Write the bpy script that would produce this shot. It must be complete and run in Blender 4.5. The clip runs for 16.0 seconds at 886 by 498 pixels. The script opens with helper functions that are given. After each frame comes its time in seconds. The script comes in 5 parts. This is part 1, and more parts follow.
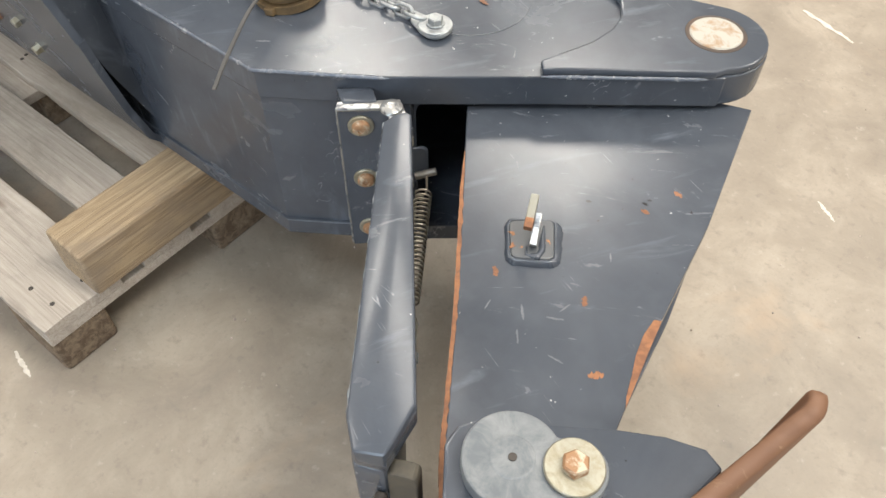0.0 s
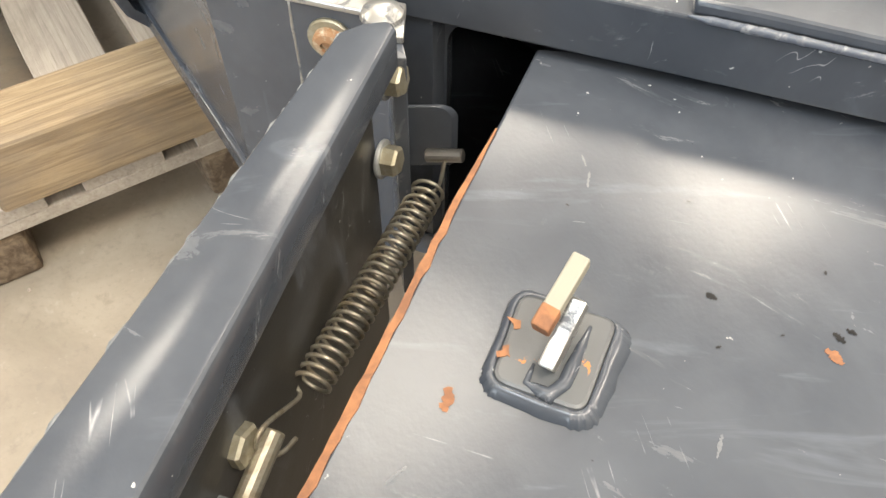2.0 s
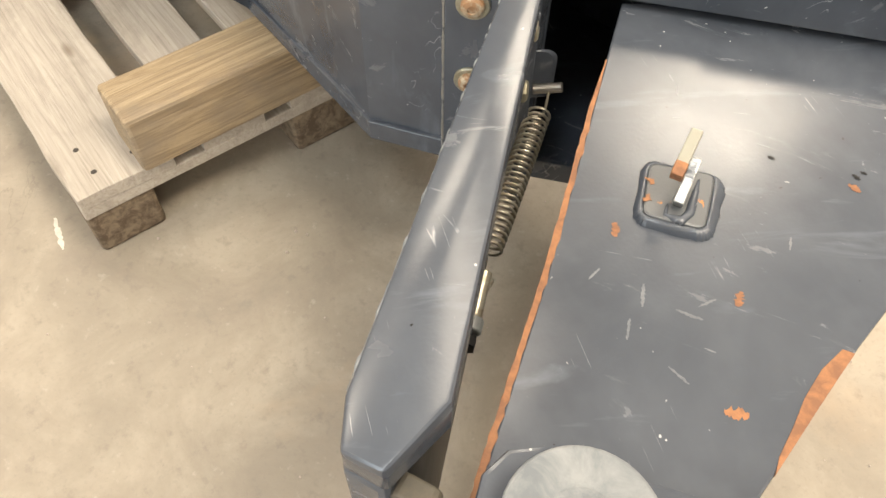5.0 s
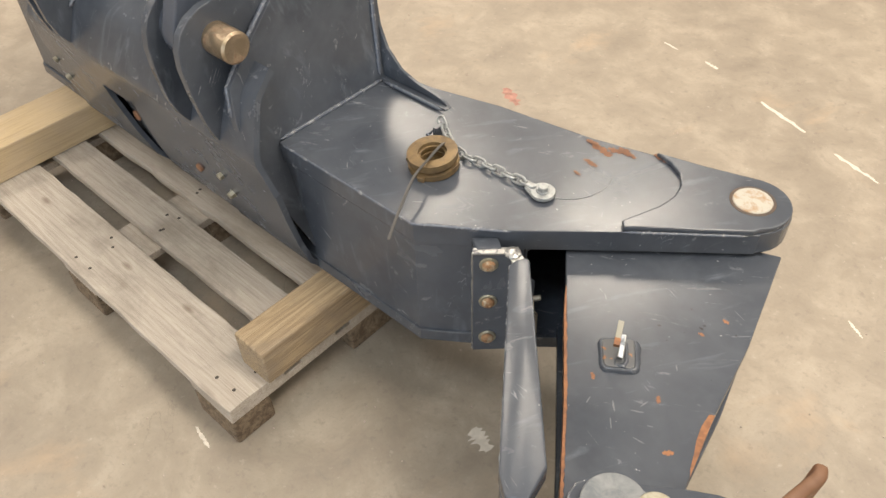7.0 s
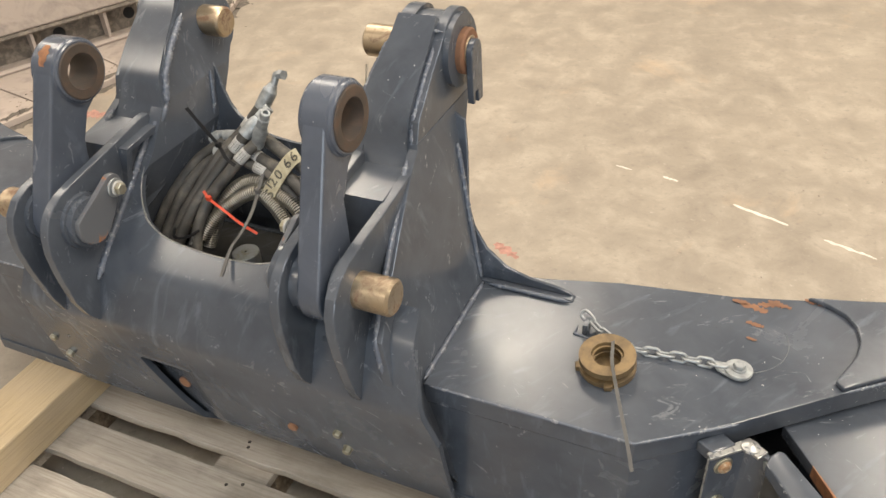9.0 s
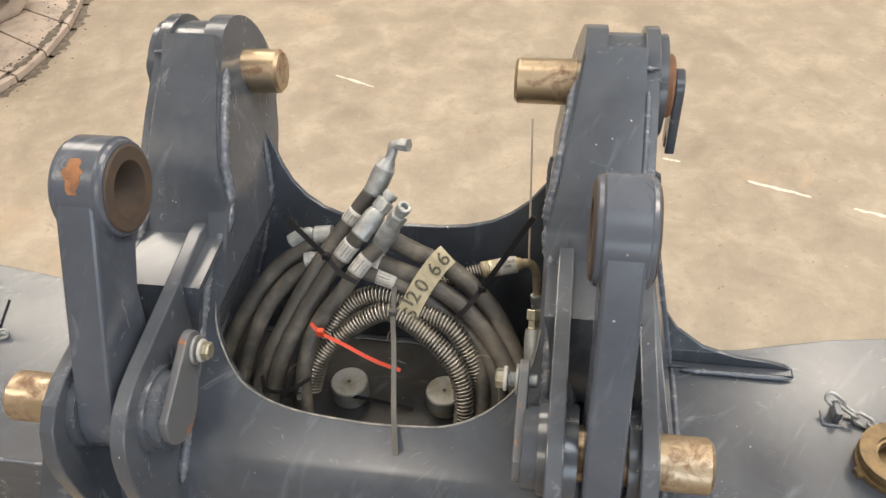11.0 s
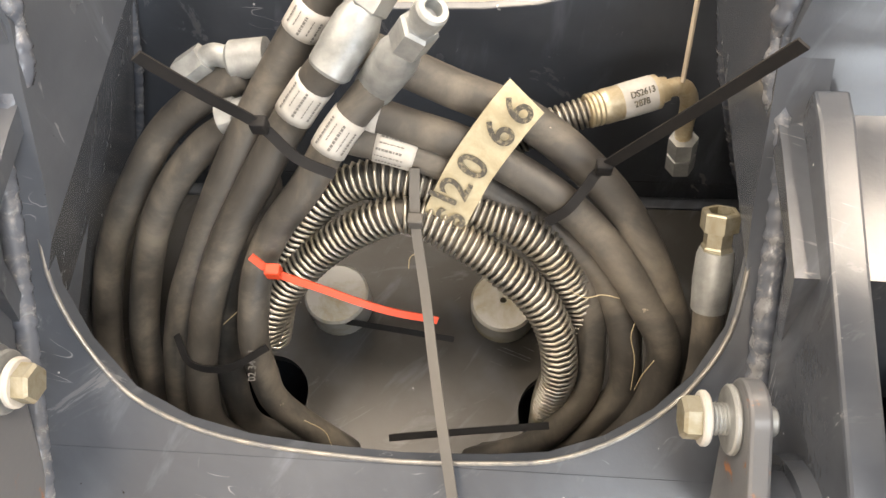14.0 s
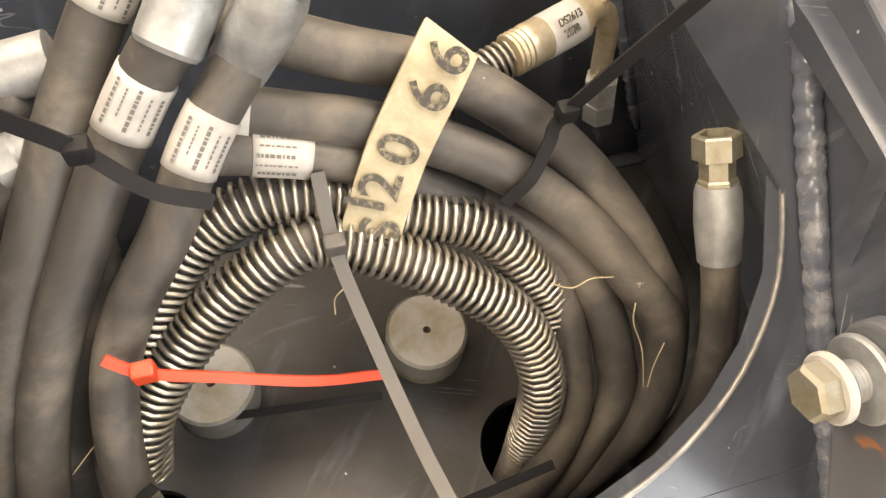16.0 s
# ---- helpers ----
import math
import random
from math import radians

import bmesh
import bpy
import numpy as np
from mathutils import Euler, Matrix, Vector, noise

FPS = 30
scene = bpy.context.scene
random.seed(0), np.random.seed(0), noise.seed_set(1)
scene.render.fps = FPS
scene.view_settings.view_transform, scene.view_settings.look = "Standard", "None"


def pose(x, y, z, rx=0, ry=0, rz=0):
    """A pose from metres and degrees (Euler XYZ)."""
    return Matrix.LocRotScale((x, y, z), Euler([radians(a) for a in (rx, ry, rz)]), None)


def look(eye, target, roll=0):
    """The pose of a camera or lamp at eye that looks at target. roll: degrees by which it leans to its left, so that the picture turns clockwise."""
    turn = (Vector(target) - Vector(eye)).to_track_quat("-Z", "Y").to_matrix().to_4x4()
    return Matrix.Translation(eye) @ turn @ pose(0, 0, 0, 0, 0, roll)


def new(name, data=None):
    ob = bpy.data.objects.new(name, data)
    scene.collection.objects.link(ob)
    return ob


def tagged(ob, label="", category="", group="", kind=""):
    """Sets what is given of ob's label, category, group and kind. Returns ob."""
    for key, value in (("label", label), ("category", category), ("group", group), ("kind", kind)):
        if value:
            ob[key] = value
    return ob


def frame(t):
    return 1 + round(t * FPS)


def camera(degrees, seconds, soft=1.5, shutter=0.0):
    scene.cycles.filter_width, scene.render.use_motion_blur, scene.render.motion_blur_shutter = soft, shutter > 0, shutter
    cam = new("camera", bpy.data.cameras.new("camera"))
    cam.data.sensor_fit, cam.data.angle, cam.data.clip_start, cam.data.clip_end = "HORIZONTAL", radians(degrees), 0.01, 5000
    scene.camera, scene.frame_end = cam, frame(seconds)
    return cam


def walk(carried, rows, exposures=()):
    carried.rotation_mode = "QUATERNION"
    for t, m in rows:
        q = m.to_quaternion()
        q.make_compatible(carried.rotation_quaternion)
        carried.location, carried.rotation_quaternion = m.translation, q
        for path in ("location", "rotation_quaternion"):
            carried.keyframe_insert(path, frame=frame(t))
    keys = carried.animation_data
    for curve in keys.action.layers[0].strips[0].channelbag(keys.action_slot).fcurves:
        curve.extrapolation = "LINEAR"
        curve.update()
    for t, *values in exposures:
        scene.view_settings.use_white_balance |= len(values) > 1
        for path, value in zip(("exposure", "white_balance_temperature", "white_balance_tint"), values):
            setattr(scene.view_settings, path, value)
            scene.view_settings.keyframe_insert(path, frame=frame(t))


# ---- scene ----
cam = camera(59.2, 16.0)
PATH = [
    (0, (1.405, -0.822, 1.14), (0.633, 0.147, -0.43), 0.6),
    (0.5, (1.359, -0.693, 1.052), (0.543, 0.195, -0.543), 2.7),
    (1, (1.316, -0.597, 0.953), (0.416, 0.198, -0.645), 2.3),
    (1.5, (1.287, -0.538, 0.863), (0.32, 0.171, -0.737), 1.4),
    (2, (1.275, -0.491, 0.815), (0.276, 0.152, -0.794), 0.9),
    (2.5, (1.257, -0.463, 0.781), (0.247, 0.136, -0.838), 0.9),
    (3, (1.237, -0.456, 0.764), (0.225, 0.115, -0.864), 0.7),
    (3.5, (1.226, -0.467, 0.767), (0.221, 0.103, -0.866), 1.0),
    (4, (1.219, -0.495, 0.769), (0.238, 0.104, -0.867), 1.3),
    (4.2, (1.226, -0.515, 0.778), (0.26, 0.102, -0.86), 1.3),
    (6.3, (1.491, -1.027, 1.329), (0.641, -0.158, -0.259), -0.2),
    (6.5, (1.486, -1.036, 1.37), (0.59, -0.117, -0.163), -1.0),
    (7, (1.456, -1.04, 1.427), (0.475, -0.015, 0.018), -2.1),
    (7.5, (1.353, -1.053, 1.452), (0.346, 0.062, 0.132), -2.5),
    (8, (1.2, -1.075, 1.477), (0.235, 0.13, 0.206), -3.2),
    (8.5, (1.011, -1.118, 1.486), (0.15, 0.204, 0.256), -3.7),
    (9, (0.845, -1.165, 1.49), (0.136, 0.264, 0.283), -4.3),
    (9.5, (0.678, -1.12, 1.471), (0.087, 0.358, 0.26), -3.2),
    (10, (0.484, -1.012, 1.47), (-0.037, 0.475, 0.239), -2.6),
    (10.2, (0.413, -0.987, 1.468), (-0.058, 0.511, 0.229), -2.9),
    (12.3, (0.108, -0.697, 1.369), (-0.044, 0.543, -0.193), -2.9),
    (12.5, (0.107, -0.648, 1.339), (-0.061, 0.535, -0.266), -3.6),
    (13, (0.094, -0.541, 1.28), (-0.086, 0.482, -0.429), -5.0),
    (13.5, (0.079, -0.484, 1.215), (-0.111, 0.441, -0.548), -7.0),
    (14, (0.066, -0.449, 1.171), (-0.087, 0.404, -0.631), -7.1),
    (14.5, (0.045, -0.422, 1.133), (-0.06, 0.394, -0.69), -6.7),
    (15, (0.001, -0.404, 1.091), (0.068, 0.407, -0.735), -0.9),
    (15.5, (-0.019, -0.393, 1.067), (0.255, 0.44, -0.731), 6.5),
    (16, (-0.013, -0.394, 1.043), (0.383, 0.493, -0.705), 8.5),
]
walk(cam, [(t, look(eye, target, roll)) for t, eye, target, roll in PATH],
     [(0, -0.24, 6250, 10), (1.0, -0.13, 6400, 10), (2.0, 0.34, 6800, 10), (4.2, 0.35, 7250, 10), (6.3, -0.36, 6850, 12), (8.0, -0.33, 6850, 11), (10.2, -0.35, 6750, 11), (12.5, -0.10, 6850, 12), (13.5, 0.38, 7150, 14), (15.0, 0.68, 7600, 15), (16.0, 0.66, 7700, 16)])

# ---- light ----
world = bpy.data.worlds.new("hall_air")
scene.world = world
world.use_nodes = True
world.node_tree.nodes["Background"].inputs[0].default_value = (0.9, 0.93, 1.0, 1)
world.node_tree.nodes["Background"].inputs[1].default_value = 0.3


def lamp(name, loc, target, sx, sy, watts, colour):
    data = bpy.data.lights.new(name, "AREA")
    data.shape, data.size, data.size_y, data.energy, data.color = "RECTANGLE", sx, sy, watts, colour
    ob = new(name, data)
    ob.matrix_world = look(loc, target)
    return ob


# Lamps at x 5.4 and 6.0 are added unseen, to brighten the well's west wall.
for lx, ly in ((-4.6, 3.9), (-2.9, 3.1), (-1.0, 3.9), (2.6, 3.9), (-4.3, 0.8), (-0.8, 0.55), (2.6, 0.5), (6.0, 0.5), (6.0, 3.9), (5.4, -2.6), (-4.0, -2.5), (-1.4, -5.5), (1.6, -2.2)):
    cool = (0.80, 0.90, 1.0) if (lx, ly) == (1.6, -2.2) else (1.0, 0.925, 0.81)
    lamp("hall_light", (lx, ly, 4.75), (lx, ly + 0.001, 0), 1.2, 1.5, (80 if lx == -0.8 else 210 if (lx, ly) == (2.6, 0.5) else 130) if cool[2] < 0.9 else 90, cool)
lamp("door_light", (2.4, -6.9, 1.6), (1.8, 0.0, 1.2), 4.0, 3.0, 290, (0.70, 0.85, 1.0))


# ---- materials ----
def material(name, build):
    mat = bpy.data.materials.new(name)
    mat.use_nodes = True
    nt = mat.node_tree
    build(nt, nt.nodes["Principled BSDF"])
    return mat


def node(nt, kind, **values):
    n = nt.nodes.new(kind)
    for key, value in values.items():
        n.inputs[key.replace("_", " ")].default_value = value
    return n


def coords(nt, scale=(1, 1, 1)):
    tc, mp = nt.nodes.new("ShaderNodeTexCoord"), nt.nodes.new("ShaderNodeMapping")
    mp.inputs["Scale"].default_value = scale
    nt.links.new(tc.outputs["Object"], mp.inputs["Vector"])
    return mp.outputs["Vector"]


def noise_of(nt, vec, scale, detail=4.0, rough=0.6, distort=0.0):
    n = node(nt, "ShaderNodeTexNoise", Scale=scale, Detail=detail, Roughness=rough, Distortion=distort)
    nt.links.new(vec, n.inputs["Vector"])
    return n.outputs["Fac"]


def ramp(nt, fac, stops):
    r = nt.nodes.new("ShaderNodeValToRGB")
    el = r.color_ramp.elements
    while len(el) < len(stops):
        el.new(0.5)
    for e, (pos, col) in zip(el, stops):
        e.position = pos
        e.color = (*col, 1) if len(col) == 3 else (col[0], col[0], col[0], 1)
    nt.links.new(fac, r.inputs["Fac"])
    return r.outputs["Color"]


def mixed(nt, fac, a, b):
    m = nt.nodes.new("ShaderNodeMix")
    m.data_type = "RGBA"
    for sock, val in ((m.inputs[0], fac), (m.inputs[6], a), (m.inputs[7], b)):
        if isinstance(val, tuple):
            sock.default_value = (*val, 1)
        elif isinstance(val, float):
            sock.default_value = val
        else:
            nt.links.new(val, sock)
    return m.outputs[2]


def bump(nt, bsdf, height, strength, distance):
    b = node(nt, "ShaderNodeBump", Strength=strength, Distance=distance)
    nt.links.new(height, b.inputs["Height"])
    nt.links.new(b.outputs["Normal"], bsdf.inputs["Normal"])


def plain(name, colour, rough=0.5, metal=0.0, vary=0.12, scale=30.0, bumpy=0.0):
    def build(nt, p):
        v = coords(nt)
        n = noise_of(nt, v, scale)
        dark = tuple(c * (1 - vary) for c in colour)
        light = tuple(min(1, c * (1 + vary)) for c in colour)
        nt.links.new(ramp(nt, n, ((0.3, dark), (0.7, light))), p.inputs["Base Color"])
        p.inputs["Metallic"].default_value = metal
        nt.links.new(ramp(nt, noise_of(nt, v, scale * 3), ((0.3, (rough * 0.85,)), (0.7, (min(1, rough * 1.15),)))), p.inputs["Roughness"])
        if bumpy:
            bump(nt, p, noise_of(nt, v, scale * 8), bumpy, 0.001)
    return material(name, build)


def turned_coords(nt, scale, turn):
    tc, mp = nt.nodes.new("ShaderNodeTexCoord"), nt.nodes.new("ShaderNodeMapping")
    mp.inputs["Rotation"].default_value = turn
    nt.links.new(tc.outputs["Object"], mp.inputs["Vector"])
    mq = nt.nodes.new("ShaderNodeMapping")
    mq.inputs["Scale"].default_value = scale
    nt.links.new(mp.outputs["Vector"], mq.inputs["Vector"])
    return mq.outputs["Vector"]


def times(nt, a, b):
    m = nt.nodes.new("ShaderNodeMath")
    m.operation = "MULTIPLY"
    for sock, val in zip(m.inputs, (a, b)):
        if isinstance(val, float):
            sock.default_value = val
        else:
            nt.links.new(val, sock)
    return m.outputs[0]


def facing(nt, axis):
    """One where the surface faces along the axis, zero across it."""
    tc, sep, mag = nt.nodes.new("ShaderNodeTexCoord"), nt.nodes.new("ShaderNodeSeparateXYZ"), nt.nodes.new("ShaderNodeMath")
    nt.links.new(tc.outputs["Normal"], sep.inputs[0])
    mag.operation = "ABSOLUTE"
    nt.links.new(sep.outputs[axis], mag.inputs[0])
    return mag.outputs[0]


def scratches(nt, turn, stretch, scale, thin, seen, sides):
    """Thin lines along one direction, here and there; sides says where on the x-facing sides."""
    v = turned_coords(nt, stretch, turn)
    ridge = ramp(nt, noise_of(nt, v, scale, 1, 0.3, 0.1), ((0.5 - thin, (0.0,)), (0.5, (1.0,)), (0.5 + thin, (0.0,))))
    where = ramp(nt, noise_of(nt, turned_coords(nt, (1, 1, 1), turn), 13.0, 4, 0.6), ((seen, (0.0,)), (seen + 0.05, (1.0,))))
    flank = ramp(nt, facing(nt, 0), ((0.45, (1.0 - sides,)), (0.55, (float(sides),))))
    return times(nt, times(nt, ridge, where), flank)


def build_paint(nt, p, dark=(0.044, 0.052, 0.066), light=(0.074, 0.084, 0.102), gloss=(0.17, 0.31)):
    v = coords(nt)
    cloud = noise_of(nt, v, 5.0, 6, 0.62, 0.5)
    blotch = noise_of(nt, v, 23.0, 3, 0.5, 0.2)
    peel = noise_of(nt, v, 330.0, 2, 0.5)
    wave = noise_of(nt, v, 16.0, 3, 0.5)
    base = ramp(nt, cloud, ((0.32, dark), (0.68, light)))
    base = mixed(nt, ramp(nt, blotch, ((0.50, (0.0,)), (0.80, (0.35,)))), base, (0.092, 0.103, 0.122))
    rub = ramp(nt, noise_of(nt, turned_coords(nt, (26, 5, 5), (0, 0, 0.6)), 1.5, 5, 0.6, 0.5), ((0.58, (0.0,)), (0.80, (0.55,))))
    col = mixed(nt, rub, base, (0.165, 0.185, 0.22))
    smudge = ramp(nt, noise_of(nt, turned_coords(nt, (3, 9, 4), (0.2, 0.4, -0.5)), 3.2, 6, 0.7, 1.2), ((0.60, (0.0,)), (0.74, (0.5,))))
    col = mixed(nt, smudge, col, (0.17, 0.18, 0.195))
    col = mixed(nt, scratches(nt, (0, 0, 0.35), (3, 110, 110), 0.8, 0.009, 0.63, 0), col, (0.25, 0.26, 0.28))
    col = mixed(nt, scratches(nt, (0, 0, -0.75), (3, 100, 100), 0.7, 0.008, 0.66, 0), col, (0.22, 0.23, 0.25))
    col = mixed(nt, scratches(nt, (0.6, 0, 0), (110, 110, 3), 0.8, 0.012, 0.62, 1), col, (0.30, 0.31, 0.33))
    speck = ramp(nt, noise_of(nt, v, 150.0, 2, 0.4), ((0.775, (0.0,)), (0.80, (1.0,))))
    col = mixed(nt, speck, col, (0.42, 0.43, 0.43))
    pit = ramp(nt, noise_of(nt, turned_coords(nt, (1, 1, 1), (0.4, 0.9, 0.2)), 170.0, 2, 0.4), ((0.80, (0.0,)), (0.82, (1.0,))))
    col = mixed(nt, pit, col, (0.012, 0.012, 0.014))
    chip = ramp(nt, noise_of(nt, v, 19.0, 8, 0.68, 0.4), ((0.725, (0.0,)), (0.735, (1.0,))))
    col = mixed(nt, chip, col, (0.33, 0.14, 0.055))
    nt.links.new(col, p.inputs["Base Color"])
    rough = mixed(nt, smudge, ramp(nt, cloud, ((0.25, (gloss[0],)), (0.75, (gloss[1],)))), (0.5, 0.5, 0.5))
    rough = mixed(nt, chip, rough, (0.8, 0.8, 0.8))
    nt.links.new(rough, p.inputs["Roughness"])
    relief = nt.nodes.new("ShaderNodeMath")
    relief.operation = "MULTIPLY_ADD"
    nt.links.new(wave, relief.inputs[0])
    relief.inputs[1].default_value = 2.5
    nt.links.new(peel, relief.inputs[2])
    bump(nt, p, relief.outputs[0], 0.12, 0.0006)


def build_rust(nt, p):
    v = coords(nt)
    n = noise_of(nt, v, 24.0, 6, 0.7)
    nt.links.new(ramp(nt, n, ((0.25, (0.10, 0.050, 0.030)), (0.5, (0.17, 0.080, 0.042)), (0.75, (0.26, 0.13, 0.068)))), p.inputs["Base Color"])
    p.inputs["Roughness"].default_value = 0.75
    bump(nt, p, noise_of(nt, v, 120.0, 5), 0.3, 0.001)


def build_wood(nt, p):
    v = coords(nt, (2.5, 40, 40))
    g = noise_of(nt, v, 1.6, 6, 0.65, 1.6)
    fine = noise_of(nt, coords(nt, (7, 260, 260)), 1.0, 4, 0.7, 0.4)
    dirt = noise_of(nt, coords(nt, (0.6, 1, 1)), 7.0, 6, 0.68, 0.3)
    info = nt.nodes.new("ShaderNodeObjectInfo")
    tone = ramp(nt, g, ((0.25, (0.28, 0.245, 0.205)), (0.5, (0.39, 0.348, 0.30)), (0.8, (0.50, 0.455, 0.40))))
    tone = mixed(nt, ramp(nt, fine, ((0.36, (0.38,)), (0.50, (0.0,)))), tone, (0.15, 0.125, 0.10))
    tone = mixed(nt, ramp(nt, dirt, ((0.48, (0.0,)), (0.72, (0.65,)))), tone, (0.13, 0.108, 0.088))
    knot = nt.nodes.new("ShaderNodeTexVoronoi")
    knot.inputs["Scale"].default_value = 1.0
    nt.links.new(coords(nt, (4.2, 11, 3)), knot.inputs["Vector"])
    tone = mixed(nt, ramp(nt, knot.outputs["Distance"], ((0.05, (0.8,)), (0.12, (0.0,)))), tone, (0.11, 0.075, 0.05))
    tone = mixed(nt, ramp(nt, info.outputs["Random"], ((0.0, (0.0,)), (1.0, (0.3,)))), tone, (0.38, 0.335, 0.285))
    nt.links.new(tone, p.inputs["Base Color"])
    p.inputs["Roughness"].default_value = 0.8
    bump(nt, p, fine, 0.4, 0.0015)


def build_timber(nt, p, pale=1.0):
    g = noise_of(nt, coords(nt, (40, 2.5, 40)), 1.5, 6, 0.65, 1.6)
    fine = noise_of(nt, coords(nt, (240, 6, 240)), 1.0, 4, 0.7, 0.4)
    stain = noise_of(nt, coords(nt), 7.0, 6, 0.66, 0.5)
    col = ramp(nt, g, ((0.25, (0.14, 0.095, 0.055)), (0.5, (0.31, 0.23, 0.14)), (0.75, (0.45, 0.35, 0.225))))
    if pale > 1:
        col = mixed(nt, 0.55, col, (0.62, 0.48, 0.29))
    col = mixed(nt, ramp(nt, fine, ((0.34, (0.55 / pale,)), (0.5, (0.0,)))), col, (0.12, 0.085, 0.055))
    col = mixed(nt, ramp(nt, stain, ((0.45, (0.0,)), (0.65, (0.75 / pale,)))), col, (0.20 * pale, 0.16 * pale, 0.12 * pale))
    nt.links.new(col, p.inputs["Base Color"])
    p.inputs["Roughness"].default_value = 0.78
    bump(nt, p, fine, 0.5, 0.002)


def build_concrete(nt, p):
    v = coords(nt)
    big = noise_of(nt, v, 1.3, 7, 0.64, 0.6)
    mid = noise_of(nt, v, 6.5, 7, 0.68, 0.4)
    small = noise_of(nt, v, 38.0, 5, 0.66)
    fine = noise_of(nt, v, 150.0, 4, 0.6)
    a = ramp(nt, big, ((0.3, (0.205, 0.172, 0.136)), (0.7, (0.325, 0.278, 0.22))))
    b = ramp(nt, mid, ((0.3, (0.17, 0.144, 0.12)), (0.5, (0.28, 0.242, 0.196)), (0.66, (0.41, 0.36, 0.295))))
    col = mixed(nt, 0.5, a, b)
    col = mixed(nt, ramp(nt, small, ((0.28, (0.55,)), (0.44, (0.0,)))), col, (0.17, 0.145, 0.125))
    col = mixed(nt, ramp(nt, small, ((0.62, (0.0,)), (0.76, (0.35,)))), col, (0.56, 0.51, 0.44))
    col = mixed(nt, ramp(nt, noise_of(nt, turned_coords(nt, (1, 1, 1), (0, 0, 1.1)), 2.6, 5, 0.62, 0.4), ((0.60, (0.0,)), (0.74, (0.4,)))), col, (0.47, 0.33, 0.21))
    col = mixed(nt, ramp(nt, fine, ((0.3, (0.3,)), (0.45, (0.0,)))), col, (0.20, 0.17, 0.145))
    seen = ramp(nt, noise_of(nt, v, 0.8, 3), ((0.58, (0.0,)), (0.66, (1.0,))))
    crack = ramp(nt, noise_of(nt, turned_coords(nt, (1, 1.6, 1), (0, 0, 0.5)), 1.1, 9, 0.55, 0.8), ((0.499, (0.0,)), (0.5, (0.5,)), (0.501, (0.0,))))
    col = mixed(nt, times(nt, crack, seen), col, (0.10, 0.085, 0.07))
    nt.links.new(col, p.inputs["Base Color"])
    nt.links.new(ramp(nt, mid, ((0.3, (0.42,)), (0.7, (0.7,)))), p.inputs["Roughness"])
    bump(nt, p, small, 0.18, 0.0015)


PAINT = material("anthracite_paint", build_paint)
WET = material("glossy_anthracite_paint", lambda nt, p: build_paint(nt, p, gloss=(0.15, 0.28)))
# PAINT darkened to put the shade of well and flap web into colour.
SHADED_PAINT = material("shade_darkened_paint", lambda nt, p: build_paint(nt, p, (0.020, 0.020, 0.019), (0.040, 0.038, 0.034), (0.3, 0.5)))
RUST = material("rusty_steel", build_rust)
WOOD = material("grey_pallet_wood", build_wood)
TIMBER = material("sawn_timber", build_timber)
PALE_TIMBER = material("pale_sawn_timber", lambda nt, p: build_timber(nt, p, 2.2))
CONCRETE = material("concrete", build_concrete)


def build_rubber(nt, p):
    v = coords(nt)
    dust = noise_of(nt, v, 14.0, 6, 0.68, 0.4)
    fine = noise_of(nt, v, 240.0, 3)
    col = ramp(nt, dust, ((0.32, (0.023, 0.022, 0.021)), (0.50, (0.056, 0.052, 0.047)), (0.68, (0.138, 0.122, 0.101))))
    rub = ramp(nt, noise_of(nt, v, 48.0, 5, 0.7), ((0.60, (0.0,)), (0.74, (0.45,))))
    col = mixed(nt, rub, col, (0.12, 0.102, 0.08))
    mark = ramp(nt, noise_of(nt, v, 90.0, 4, 0.6), ((0.735, (0.0,)), (0.75, (1.0,))))
    col = mixed(nt, mark, col, (0.33, 0.28, 0.22))
    nt.links.new(col, p.inputs["Base Color"])
    nt.links.new(ramp(nt, dust, ((0.3, (0.40,)), (0.7, (0.72,)))), p.inputs["Roughness"])
    bump(nt, p, fine, 0.25, 0.0006)


RUBBER = material("hose_rubber", build_rubber)
ZINC = plain("zinc_plating", (0.31, 0.325, 0.33), 0.45, 0.55, 0.28, 70, 0.15)
STEEL = plain("bare_steel", (0.42, 0.40, 0.37), 0.38, 0.9, 0.2, 40)
BLACK = plain("black_plastic", (0.011, 0.011, 0.012), 0.6)
BLACK.node_tree.nodes["Principled BSDF"].inputs["Specular IOR Level"].default_value = 0.2
RED = plain("orange_red_plastic", (0.52, 0.055, 0.02), 0.5)
WHITE = plain("label_white", (0.39, 0.38, 0.36), 0.6, 0, 0.14, 90)
WALL = plain("wall_paint", (0.72, 0.71, 0.69), 0.8)


def build_worn_pin(nt, p):
    v = coords(nt)
    n = noise_of(nt, v, 30.0, 6, 0.7, 0.5)
    m = ramp(nt, n, ((0.49, (0.0,)), (0.64, (1.0,))))
    nt.links.new(mixed(nt, m, (0.40, 0.32, 0.225), (0.165, 0.092, 0.052)), p.inputs["Base Color"])
    nt.links.new(ramp(nt, m, ((0.0, (0.9,)), (1.0, (0.0,)))), p.inputs["Metallic"])
    nt.links.new(ramp(nt, m, ((0.0, (0.34,)), (1.0, (0.75,)))), p.inputs["Roughness"])
    bump(nt, p, n, 0.2, 0.001)


